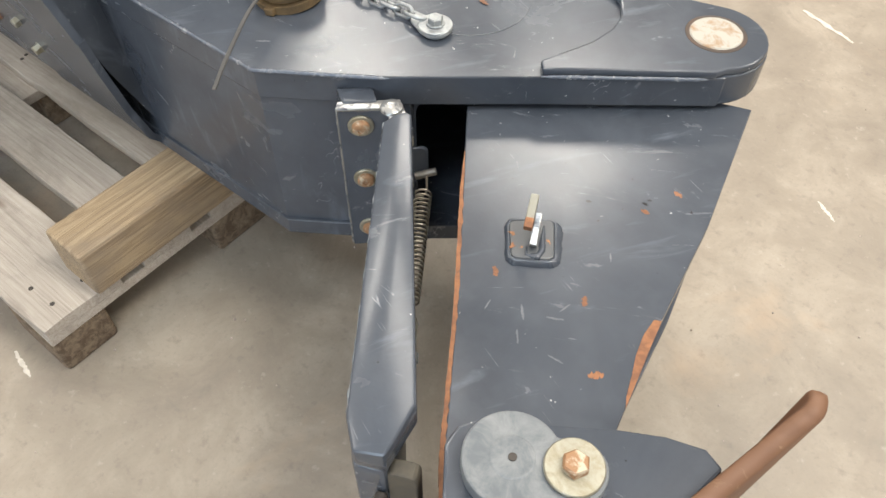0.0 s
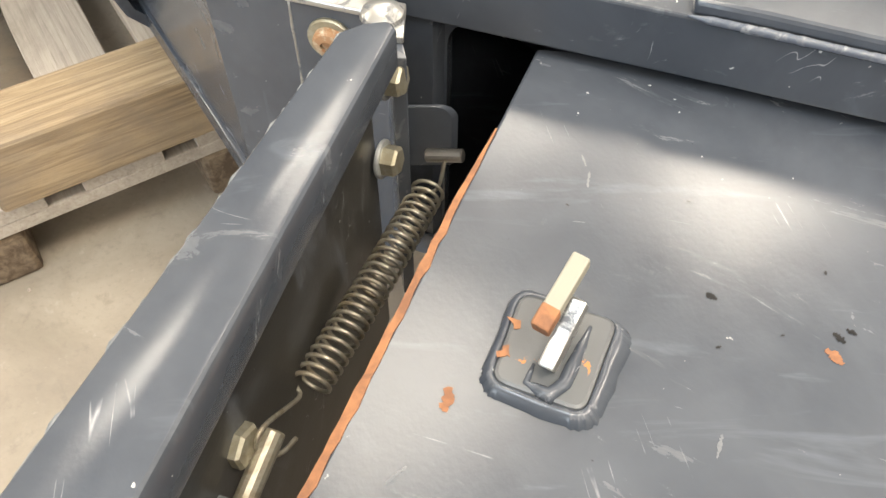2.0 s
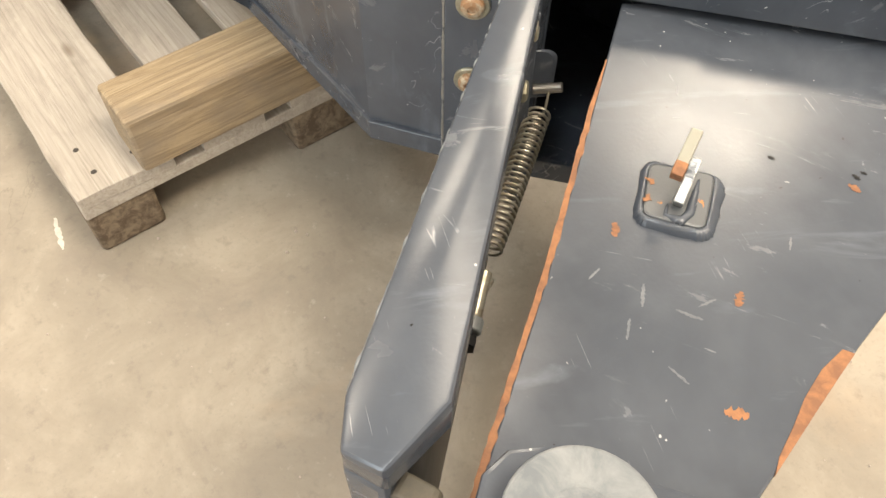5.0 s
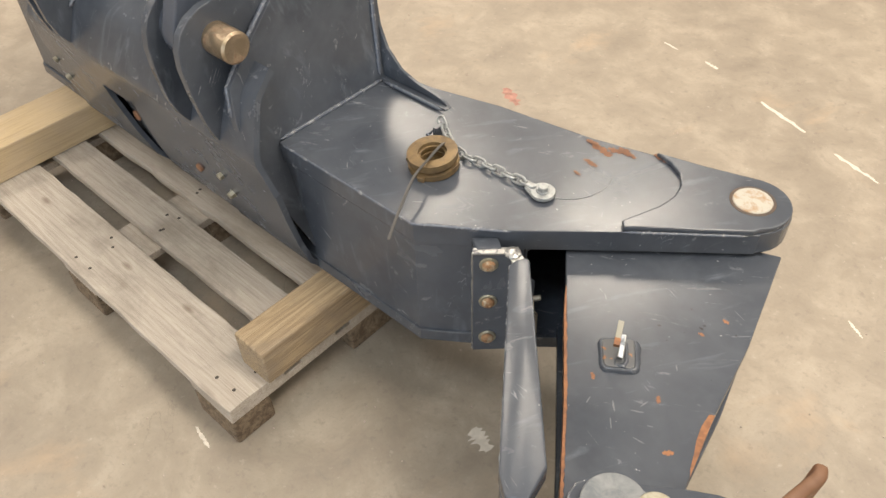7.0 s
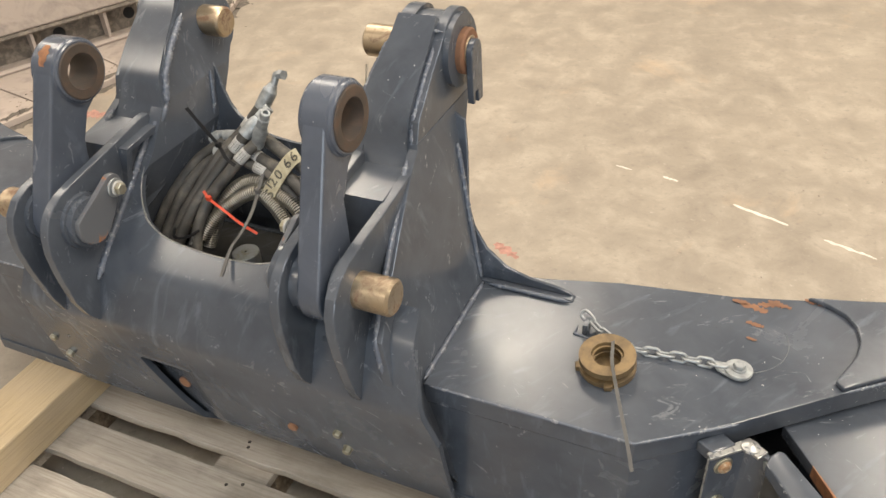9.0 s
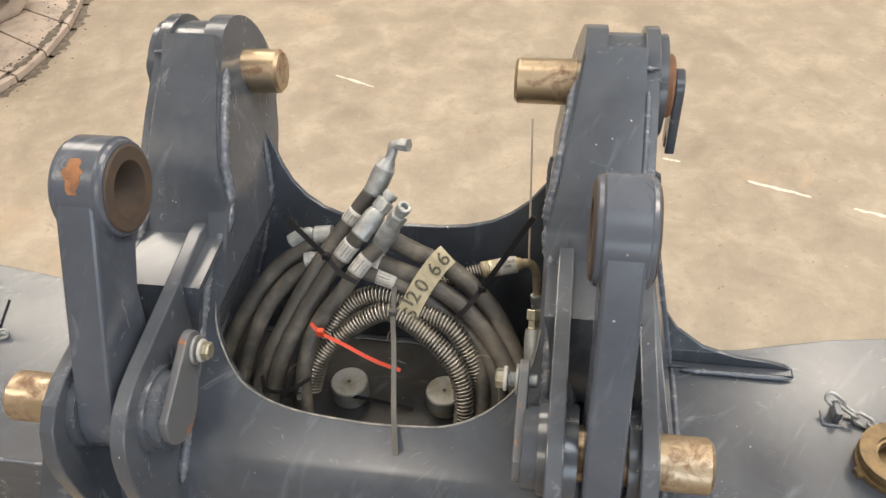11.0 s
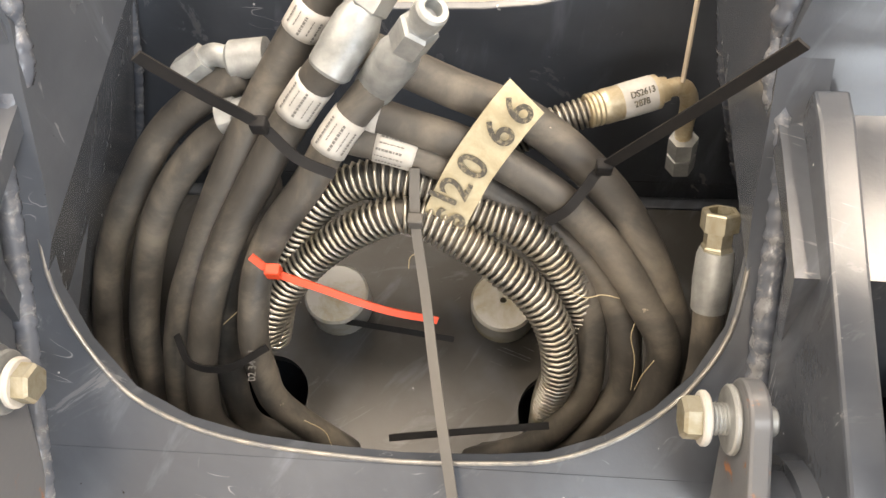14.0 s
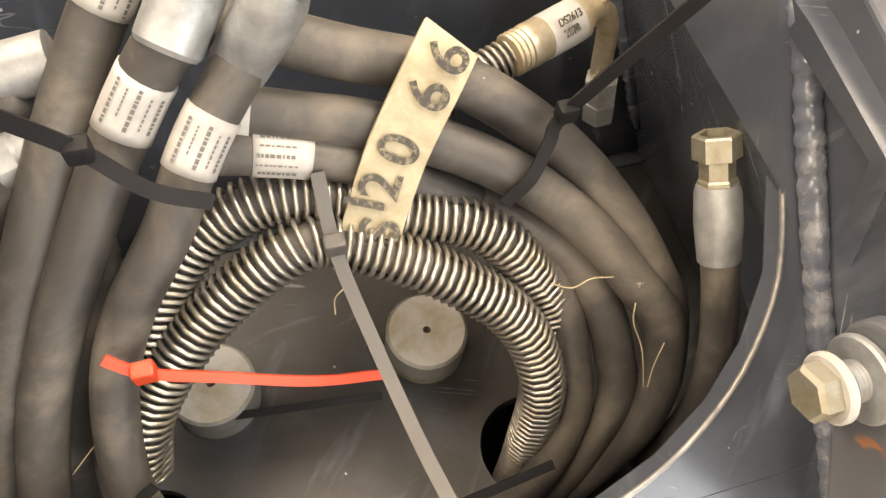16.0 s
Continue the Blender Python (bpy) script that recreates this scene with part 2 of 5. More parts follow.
def two_tone(name, a, b, scale, lo, hi, ra, rb, ma=0.0, mb=0.0):
    def build(nt, p):
        v = coords(nt)
        m = ramp(nt, noise_of(nt, v, scale, 6, 0.68, 0.4), ((lo, (0.0,)), (hi, (1.0,))))
        nt.links.new(mixed(nt, m, a, b), p.inputs["Base Color"])
        nt.links.new(ramp(nt, m, ((0.0, (ra,)), (1.0, (rb,)))), p.inputs["Roughness"])
        nt.links.new(ramp(nt, m, ((0.0, (ma,)), (1.0, (mb,)))), p.inputs["Metallic"])
        bump(nt, p, noise_of(nt, v, scale * 6, 4), 0.15, 0.0008)
    return material(name, build)


BRONZE = two_tone("bronze", (0.20, 0.135, 0.065), (0.10, 0.068, 0.036), 40, 0.42, 0.66, 0.45, 0.6, 0.4, 0.2)
PIN = material("worn_pin_steel", build_worn_pin)
CAP = two_tone("white_grease_cap", (0.37, 0.35, 0.305), (0.27, 0.155, 0.07), 34, 0.50, 0.66, 0.6, 0.75)
BUSH = two_tone("rusty_bushing", (0.060, 0.046, 0.037), (0.098, 0.060, 0.041), 32, 0.45, 0.7, 0.62, 0.75, 0.15, 0.0)
BRIGHT = two_tone("bright_edge", (0.24, 0.235, 0.22), (0.10, 0.105, 0.115), 40, 0.45, 0.62, 0.3, 0.35, 0.6, 0.1)
BLOCK = two_tone("dark_block_wood", (0.085, 0.058, 0.036), (0.20, 0.15, 0.10), 55, 0.4, 0.62, 0.85, 0.85)
NAIL = plain("nail_head", (0.05, 0.042, 0.036), 0.6, 0.3)
MUD = two_tone("dried_mud", (0.41, 0.345, 0.30), (0.25, 0.215, 0.195), 9, 0.48, 0.70, 0.85, 0.75)
DARK_MUD_SHADE = two_tone("dark_mud_and_shade", (0.10, 0.085, 0.07), (0.24, 0.20, 0.165), 22, 0.45, 0.65, 0.75, 0.8)
DARK_DIRT = two_tone("dark_dirt", (0.085, 0.072, 0.060), (0.16, 0.135, 0.112), 40, 0.42, 0.62, 0.8, 0.85)
CHALK = plain("chalk", (0.56, 0.52, 0.46), 0.9, 0, 0.15, 60)
RED_PAINT = plain("faded_red_paint", (0.34, 0.18, 0.145), 0.8, 0, 0.3, 40)
WELD = two_tone("weld_metal", (0.085, 0.098, 0.125), (0.20, 0.21, 0.23), 60, 0.5, 0.66, 0.24, 0.3, 0.0, 0.2)
BARE = two_tone("scraped_steel", (0.38, 0.38, 0.37), (0.08, 0.085, 0.095), 70, 0.52, 0.6, 0.3, 0.4, 0.8, 0.0)
LUG = two_tone("scraped_lug", (0.26, 0.25, 0.205), (0.26, 0.105, 0.045), 29, 0.60, 0.64, 0.65, 0.8, 0.0, 0.0)
PADPAINT = two_tone("chipped_pad_paint", (0.075, 0.08, 0.086), (0.40, 0.17, 0.06), 52, 0.655, 0.67, 0.36, 0.85)
KEEPER = two_tone("keeper_paint", (0.10, 0.105, 0.115), (0.30, 0.125, 0.055), 38, 0.60, 0.65, 0.35, 0.8)
RUSTY_BOLT = two_tone("rusty_bolt", (0.27, 0.145, 0.07), (0.46, 0.40, 0.30), 60, 0.5, 0.6, 0.7, 0.45, 0.0, 0.5)
BOLT = two_tone("yellowed_zinc", (0.37, 0.355, 0.29), (0.27, 0.245, 0.175), 60, 0.4, 0.6, 0.35, 0.5, 0.7, 0.6)
TORCH = two_tone("torch_cut_rust", (0.28, 0.125, 0.055), (0.17, 0.075, 0.038), 70, 0.4, 0.6, 0.8, 0.8)
PALE = two_tone("pale_worn_paint", (0.105, 0.118, 0.13), (0.19, 0.20, 0.205), 40, 0.4, 0.65, 0.35, 0.45)
LINK = material("slate_paint", lambda nt, p: build_paint(nt, p, (0.048, 0.058, 0.078), (0.078, 0.090, 0.116)))
PEG = two_tone("peg_steel", (0.46, 0.46, 0.44), (0.33, 0.29, 0.19), 30, 0.45, 0.65, 0.5, 0.55, 0.4, 0.3)
SPRING = two_tone("spring_steel", (0.42, 0.40, 0.34), (0.24, 0.20, 0.14), 60, 0.4, 0.65, 0.34, 0.5, 0.7, 0.5)
COIL = two_tone("guard_wire", (0.41, 0.39, 0.35), (0.29, 0.26, 0.20), 50, 0.45, 0.65, 0.36, 0.48, 0.85, 0.8)
BRASS = two_tone("dull_brass", (0.52, 0.46, 0.34), (0.38, 0.31, 0.2), 60, 0.4, 0.6, 0.35, 0.5, 0.7, 0.5)
GREY_TIE = plain("grey_plastic", (0.075, 0.072, 0.068), 0.5)
PALE_TIE = plain("pale_string", (0.40, 0.35, 0.28), 0.7)
WEBBING = two_tone("yellowed_webbing", (0.42, 0.375, 0.265), (0.31, 0.27, 0.18), 60, 0.4, 0.65, 0.8, 0.85)
BLADE_RUST = two_tone("blade_rust", (0.150, 0.073, 0.038), (0.30, 0.20, 0.12), 46, 0.62, 0.72, 0.62, 0.7)
SCRAPE = two_tone("scraped_paint", (0.115, 0.124, 0.138), (0.072, 0.080, 0.094), 90, 0.45, 0.6, 0.38, 0.38)
SLOT_DARK = two_tone("slot_dark_colour", (0.045, 0.040, 0.032), (0.10, 0.085, 0.062), 26, 0.42, 0.66, 0.55, 0.75)
STRAW = plain("dry_straw", (0.36, 0.30, 0.19), 0.7)
PRINT = plain("grey_print", (0.13, 0.127, 0.122), 0.7)
INK = two_tone("worn_black_ink", (0.045, 0.042, 0.036), (0.20, 0.175, 0.12), 420, 0.50, 0.62, 0.75, 0.8)


# ---- mesh helpers ----
def part(name, bm, mat, parent=None, label="", smooth=False):
    me = bpy.data.meshes.new(name)
    bmesh.ops.recalc_face_normals(bm, faces=bm.faces)
    bm.to_mesh(me)
    bm.free()
    me.materials.append(mat)
    for f in me.polygons:
        f.use_smooth = True
    if not smooth:
        me.set_sharp_from_angle(angle=radians(20))
    ob = new(name, me)
    if parent:
        ob.parent = parent
    if label:
        ob["label"] = label
    return ob


def thing(name, label, category, group="", kind=""):
    return tagged(new(name), label, category, group, kind)


def bevelled(bm, width, seg=2, angle=30):
    if width > 0:
        edges = [e for e in bm.edges if len(e.link_faces) == 2 and e.calc_face_angle(0) > radians(angle)]
        bmesh.ops.bevel(bm, geom=edges, offset=width, segments=seg, affect="EDGES", profile=0.5, clamp_overlap=True)
    return bm


def box(x0, x1, y0, y1, z0, z1, bevel=0.0):
    bm = bmesh.new()
    bmesh.ops.create_cube(bm, size=1)
    for v in bm.verts:
        v.co = ((x0 + x1) / 2 + v.co.x * (x1 - x0), (y0 + y1) / 2 + v.co.y * (y1 - y0), (z0 + z1) / 2 + v.co.z * (z1 - z0))
    return bevelled(bm, bevel)


def prism(pts, place, lo, hi, bevel=0.0):
    """Extrudes a closed outline; place(u, v, w) lays it into space."""
    bm = bmesh.new()
    a = [bm.verts.new(place(u, v, lo)) for u, v in pts]
    b = [bm.verts.new(place(u, v, hi)) for u, v in pts]
    bm.faces.new(a)
    bm.faces.new(b)
    n = len(pts)
    for i in range(n):
        bm.faces.new((a[i], a[(i + 1) % n], b[(i + 1) % n], b[i]))
    bmesh.ops.recalc_face_normals(bm, faces=bm.faces)
    return bevelled(bm, bevel, 2, 50)


def flat(pts, z0, z1, bevel=0.0):
    return prism(pts, lambda u, v, w: (u, v, w), z0, z1, bevel)


def arc(cx, cy, r, a0, a1, n=8):
    n = max(n, int(abs(a1 - a0) / 13) + 1)
    return [(cx + r * math.cos(radians(a0 + (a1 - a0) * i / n)), cy + r * math.sin(radians(a0 + (a1 - a0) * i / n))) for i in range(n + 1)]


def turned(p0, p1, rings, seg=24):
    """A body of revolution on the axis p0 to p1: rings of (share of the way, radius)."""
    p0, p1 = Vector(p0), Vector(p1)
    axis = p1 - p0
    q = axis.to_track_quat("Z", "X").to_matrix()
    bm = bmesh.new()
    loops = []
    for s, r in rings:
        c = p0 + axis * s
        loops.append([bm.verts.new(c + q @ Vector((r * math.cos(math.tau * i / seg), r * math.sin(math.tau * i / seg), 0))) for i in range(seg)])
    for a, b in zip(loops, loops[1:]):
        for i in range(seg):
            bm.faces.new((a[i], a[(i + 1) % seg], b[(i + 1) % seg], b[i]))
    if rings[0][1] > 0.0001:
        bm.faces.new(loops[0])
    if rings[-1][1] > 0.0001:
        bm.faces.new(loops[-1])
    bmesh.ops.remove_doubles(bm, verts=bm.verts, dist=1e-6)
    return bm


def rod(p0, p1, r, seg=24, edge=0.003):
    length = (Vector(p1) - Vector(p0)).length
    e = min(edge, r * 0.4, length * 0.4)
    s = e / length
    return turned(p0, p1, ((0, r - e), (s, r), (1 - s, r), (1, r - e)), seg)


def smooth_line(pts, n=10):
    """A Catmull-Rom line through the control points."""
    p = [Vector(q) for q in pts]
    p = [2 * p[0] - p[1]] + p + [2 * p[-1] - p[-2]]
    out = []
    for a, b, c, d in zip(p, p[1:], p[2:], p[3:]):
        for i in range(n):
            t = i / n
            out.append(0.5 * ((2 * b) + (c - a) * t + (2 * a - 5 * b + 4 * c - d) * t * t + (3 * b - a - 3 * c + d) * t ** 3))
    return out + [p[-2]]


def frames_along(line):
    ups, last = [], None
    for i, q in enumerate(line):
        d = (line[min(i + 1, len(line) - 1)] - line[max(i - 1, 0)]).normalized()
        if last is None:
            last = d.orthogonal().normalized()
        last = (last - d * last.dot(d)).normalized()
        ups.append((d, last, d.cross(last)))
    return ups


def swept(line, r, seg=12, bm=None, scale=None):
    bm = bm or bmesh.new()
    loops = []
    for i, (q, (d, u, w)) in enumerate(zip(line, frames_along(line))):
        k = r * (scale(i / (len(line) - 1)) if scale else 1)
        loops.append([bm.verts.new(q + k * (math.cos(math.tau * j / seg) * u + math.sin(math.tau * j / seg) * w)) for j in range(seg)])
    for a, b in zip(loops, loops[1:]):
        for j in range(seg):
            bm.faces.new((a[j], a[(j + 1) % seg], b[(j + 1) % seg], b[j]))
    bm.faces.new(loops[0])
    bm.faces.new(loops[-1])
    return bm


# ---- the hall ----
tagged(part("floor", flat([(-9, -7), (11, -7), (11, 9), (-9, 9)], -0.2, 0.0), CONCRETE), "worn beige concrete workshop floor with chalk marks", "floor", kind="structure")
tagged(part("wall_north", box(-9, 11, 9, 9.2, 0, 5), WALL), "plain pale workshop wall", "wall", kind="structure")
tagged(part("wall_south", box(-9, 11, -7.2, -7, 0, 5), WALL), "plain pale workshop wall", "wall", kind="structure")
tagged(part("wall_east", box(11, 11.2, -7, 9, 0, 5), WALL), "plain pale workshop wall", "wall", kind="structure")
tagged(part("wall_west", box(-9.2, -9, -7, 9, 0, 5), WALL), "plain pale workshop wall", "wall", kind="structure")
tagged(part("ceiling", box(-9.2, 11.2, -7.2, 9.2, 5, 5.2), WALL), "plain pale workshop ceiling", "ceiling", kind="structure")

# ---- pallet ----
pallet = thing("pallet", "weathered grey wooden pallet carrying a steel attachment", "pallet")
PX0, PX1, PY0 = -0.665, 0.536, -0.711
y = PY0
rnd = random.Random(6)
for width in (0.145, 0.1, 0.145, 0.1, 0.145):
    rim = []
    for k in range(25):
        f = k / 24
        rim.append((PX0 + (PX1 - PX0) * f, y + rnd.uniform(0.0, 0.0028) + (0.004 * rnd.random() if rnd.random() < 0.15 else 0.0)))
    rim += [(PX1 - rnd.uniform(0, 0.003), y + width * f) for f in (0.3, 0.6)]
    for k in range(25):
        f = 1 - k / 24
        rim.append((PX0 + (PX1 - PX0) * f, y + width - rnd.uniform(0.0, 0.0028)))
    rim += [(PX0 + rnd.uniform(0, 0.003), y + width * f) for f in (0.6, 0.3)]
    part("deck_board", flat(rim, 0.1, 0.122, 0.0012), WOOD, pallet)
    y += width + 0.04125
for x0 in (PX0, -0.137, PX1 - 0.145):
    part("cross_board", box(x0 + 0.002, x0 + 0.143, PY0 + 0.003, PY0 + 0.797, 0.078, 0.0995, 0.003), WOOD, pallet)
    for y0, w in ((PY0 + 0.002, 0.1), (PY0 + 0.3275, 0.145), (PY0 + 0.698, 0.1)):
        part("block", box(x0 + 0.004, x0 + 0.141, y0, y0 + w, 0, 0.0775, 0.008), BLOCK, pallet)

rnd = random.Random(4)
y = PY0
for width in (0.145, 0.1, 0.145):
    for xc in (PX0 + 0.07, -0.066, PX1 - 0.07):
        for k in range(4):
            nx, ny = xc + rnd.uniform(-0.05, 0.05), y + width * (0.25 + 0.5 * (k % 2)) + rnd.uniform(-0.012, 0.012)
            part("nail", rod((nx, ny, 0.1195), (nx, ny, 0.1226), 0.0042, 10, 0.0005), NAIL, pallet)
    y += width + 0.04125

tagged(part("timber_beam", box(0.455, 0.545, -0.612, 0.05, 0.1225, 0.2175, 0.006), TIMBER), "rough sawn timber lying across the pallet under the frame", "timber")
tagged(part("timber_beam", box(-0.652, -0.504, -0.80, 0.05, 0.1225, 0.2175, 0.005), PALE_TIMBER), "pale sawn timber lying across the pallet under the frame", "timber")

# ---- the attachment ----
frame_ob = thing("grapple_frame", "anthracite painted steel attachment frame resting on timbers", "attachment")


def cut(ob, cutter):
    """Takes the closed body cutter out of the mesh of ob for good."""
    tool = bpy.data.objects.new("tool", bpy.data.meshes.new("tool"))
    bmesh.ops.recalc_face_normals(cutter, faces=cutter.faces)
    cutter.to_mesh(tool.data)
    cutter.free()
    scene.collection.objects.link(tool)
    mod = ob.modifiers.new("cut", "BOOLEAN")
    mod.operation, mod.object, mod.solver = "DIFFERENCE", tool, "EXACT"
    bpy.context.view_layer.update()
    me = bpy.data.meshes.new_from_object(ob.evaluated_get(bpy.context.evaluated_depsgraph_get()))
    ob.modifiers.clear()
    old, ob.data = ob.data, me
    bpy.data.meshes.remove(old)
    bpy.data.objects.remove(tool)
    return ob


def sheet(pts, t):
    """An open profile in y and z, thickened inward by t, as a closed outline."""
    out, inn = [Vector(p) for p in pts], []
    for i, p in enumerate(out):
        d = (out[min(i + 1, len(out) - 1)] - out[max(i - 1, 0)]).normalized()
        inn.append(p + Vector((d.y, -d.x)) * -t)
    return [tuple(p) for p in out] + [tuple(p) for p in reversed(inn)]


def band(pts, lo, hi):
    """The share of an outline between two heights."""
    for keep, at in ((lambda v: v >= lo, lo), (lambda v: v <= hi, hi)):
        out = []
        for (u0, v0), (u1, v1) in zip(pts, pts[1:] + pts[:1]):
            if keep(v0):
                out.append((u0, v0))
            if keep(v0) != keep(v1):
                f = (at - v0) / (v1 - v0)
                out.append((u0 + (u1 - u0) * f, at))
        pts = out
    return pts


def along_x(u, v, w):
    return (w, u, v)


def weld(pts, r=0.005, parent=None, step=0.0028, label="", mat=None):
    """A rippled weld bead along the points."""
    line = []
    for a, b in zip(pts, pts[1:]):
        a, b = Vector(a), Vector(b)
        n = max(2, int((b - a).length / step))
        line += [a + (b - a) * (k / n) for k in range(n)]
    line.append(Vector(pts[-1]))
    rnd = random.Random(len(line))
    wob = [(0.72 + 0.05 * math.sin(k * 1.7) + rnd.uniform(-0.06, 0.06)) * min(1.0, 0.25 + k / 7, 0.25 + (len(line) - 1 - k) / 7) for k in range(len(line))]
    return part("weld_bead", swept(line, r, 7, None, lambda f: wob[int(f * (len(wob) - 1))]), mat or WELD, parent or frame_ob, label, smooth=True)


def hex_bolt(p, d, r, h, parent, washer=0.0, mat=None, wmat=None, name="bolt"):
    """A hexagon bolt head standing on p along d, with its washer."""
    p, d = Vector(p), Vector(d).normalized()
    if washer:
        part("washer", rod(p, p + d * r * 0.28, washer, 20, 0.0006), wmat or mat or ZINC, parent)
        p = p + d * r * 0.28
    return part(name, turned(p, p + d * h, ((0, r), (0.82, r), (1, r * 0.86)), 6), mat or ZINC, parent)


# main body
FRONT = [(-0.3665, 0.6865), (-0.400, 0.6597), (-0.4075, 0.6533), (-0.4135, 0.6470), (-0.4185, 0.6398), (-0.4230, 0.6305), (-0.455, 0.56), (-0.459, 0.545), (-0.458, 0.53), (-0.446, 0.462)]
part("front_shell", prism(sheet(FRONT, 0.012), lambda u, v, w: (w * (1.0 + 0.58 * (0.6865 - v)), u, v), -0.40, 0.40), PAINT, frame_ob)
U_CUT = [(-0.210, -0.20), (-0.210, -0.23), (-0.208, -0.262), (-0.203, -0.286), (-0.187, -0.312), (-0.161, -0.337), (-0.126, -0.3515), (-0.088, -0.359), (-0.045, -0.3625), (0.009, -0.3645), (0.062, -0.363), (0.098, -0.360), (0.131, -0.350), (0.159, -0.335), (0.180, -0.317), (0.196, -0.293), (0.202, -0.262), (0.204, -0.23), (0.204, -0.20)]
u_plate = U_CUT + [(0.236, -0.20), (0.236, -0.375), (-0.236, -0.375), (-0.236, -0.20)]
part("rim_plate", prism(u_plate, lambda u, v, w: (u, v + 0.625 * w, 0.672 + 0.8 * (v + 0.384) - 0.781 * w), 0.0, 0.013, 0.0015), PAINT, frame_ob)
part("rim_edge", swept(smooth_line([(u, v, 0.6714 + 0.8 * (v + 0.384)) for u, v in U_CUT], 3), 0.0016, 6), BRIGHT, frame_ob, "scraped bright rim edge", smooth=True)
LOW = [(-0.4445, 0.462), (-0.432, 0.39), (-0.418, 0.32), (-0.398, 0.25), (-0.372, 0.2185)]
part("lower_front", prism(sheet(LOW, 0.012), along_x, 0.21, 0.452), PAINT, frame_ob)
# the lower front beside the recess ends in a slanting edge with a rounded corner
slant = part("lower_front", prism(sheet(LOW, 0.012), along_x, -0.452, -0.10), PAINT, frame_ob)
cut(slant, prism(arc(-0.172, 0.440, 0.013, 200, 90, 6) + [(-0.05, 0.453), (-0.05, 0.20), (-0.109, 0.20)], lambda u, v, w: (u, w, v), -0.50, -0.30))
part("recess_panel", prism(sheet(LOW, 0.012), lambda u, v, w: (w, u + 0.0035 + 0.2 * max(0.0, -0.06 - w), v), -0.215, -0.06), PAINT, frame_ob)
part("recess_panel", prism(sheet([(u + 0.0035, v) for u, v in LOW], 0.012), along_x, -0.06, 0.212), PAINT, frame_ob)
part("recess_lip", prism([(-0.4445, 0.462), (-0.4435, 0.452), (-0.40, 0.454), (-0.40, 0.466)], along_x, -0.19, -0.06), PAINT, frame_ob)
part("bottom_plate", box(-0.42, 0.42, -0.372, -0.075, 0.2185, 0.231), PAINT, frame_ob)
# The floor's darker colour carries the shade inside the well.
well = part("well_floor", box(-0.30, 0.30, -0.44, -0.0985, 0.518, 0.532), SHADED_PAINT, frame_ob, "well floor painted darker for its shade")
cut(well, turned((-0.127, -0.288, 0.50), (-0.127, -0.288, 0.55), ((0, 0.034), (1, 0.034)), 28))
cut(well, turned((0.117, -0.292, 0.50), (0.117, -0.292, 0.55), ((0, 0.034), (1, 0.034)), 28))
for px, py in ((-0.074, -0.206), (0.068, -0.206)):
    peg = part("peg", rod((px, py, 0.525), (px, py, 0.562), 0.0275, 32, 0.002), PEG, frame_ob, "bare steel peg end")
    cut(peg, turned((px, py, 0.55), (px, py, 0.57), ((0, 0.0028), (1, 0.0028)), 12))

# back plate with the arc cut between the ears and the flares on the wings
arc_in = [(0.235, 0.90), (0.222, 0.862), (0.215, 0.847), (0.197, 0.818), (0.171, 0.785), (0.147, 0.766), (0.122, 0.752), (0.085, 0.742), (0.045, 0.738), (-0.02, 0.737), (-0.06, 0.741), (-0.10, 0.748), (-0.127, 0.758), (-0.152, 0.776), (-0.170, 0.797), (-0.183, 0.822), (-0.193, 0.852), (-0.215, 0.90)]
flare = [(0.562, 0.540), (0.54, 0.546), (0.49, 0.552), (0.44, 0.567), (0.398, 0.597), (0.372, 0.635), (0.358, 0.675), (0.356, 0.715), (0.352, 0.777), (0.345, 0.835)]
BACK = [(-0.575, 0.531), (-0.575, 0.25), (0.575, 0.25), (0.575, 0.531)] + flare + arc_in + [(-u, v) for u, v in reversed(flare)]
for lo, hi, front in ((0.2, 0.534, -0.098), (0.534, 0.56, -0.087), (0.56, 1.0, -0.087)):
    part("back_plate", prism(band(BACK, lo, hi), lambda u, v, w: (u, w + 0.2 * max(0.0, v - 0.56), v), front, -0.080, 0.0012), PAINT, frame_ob)

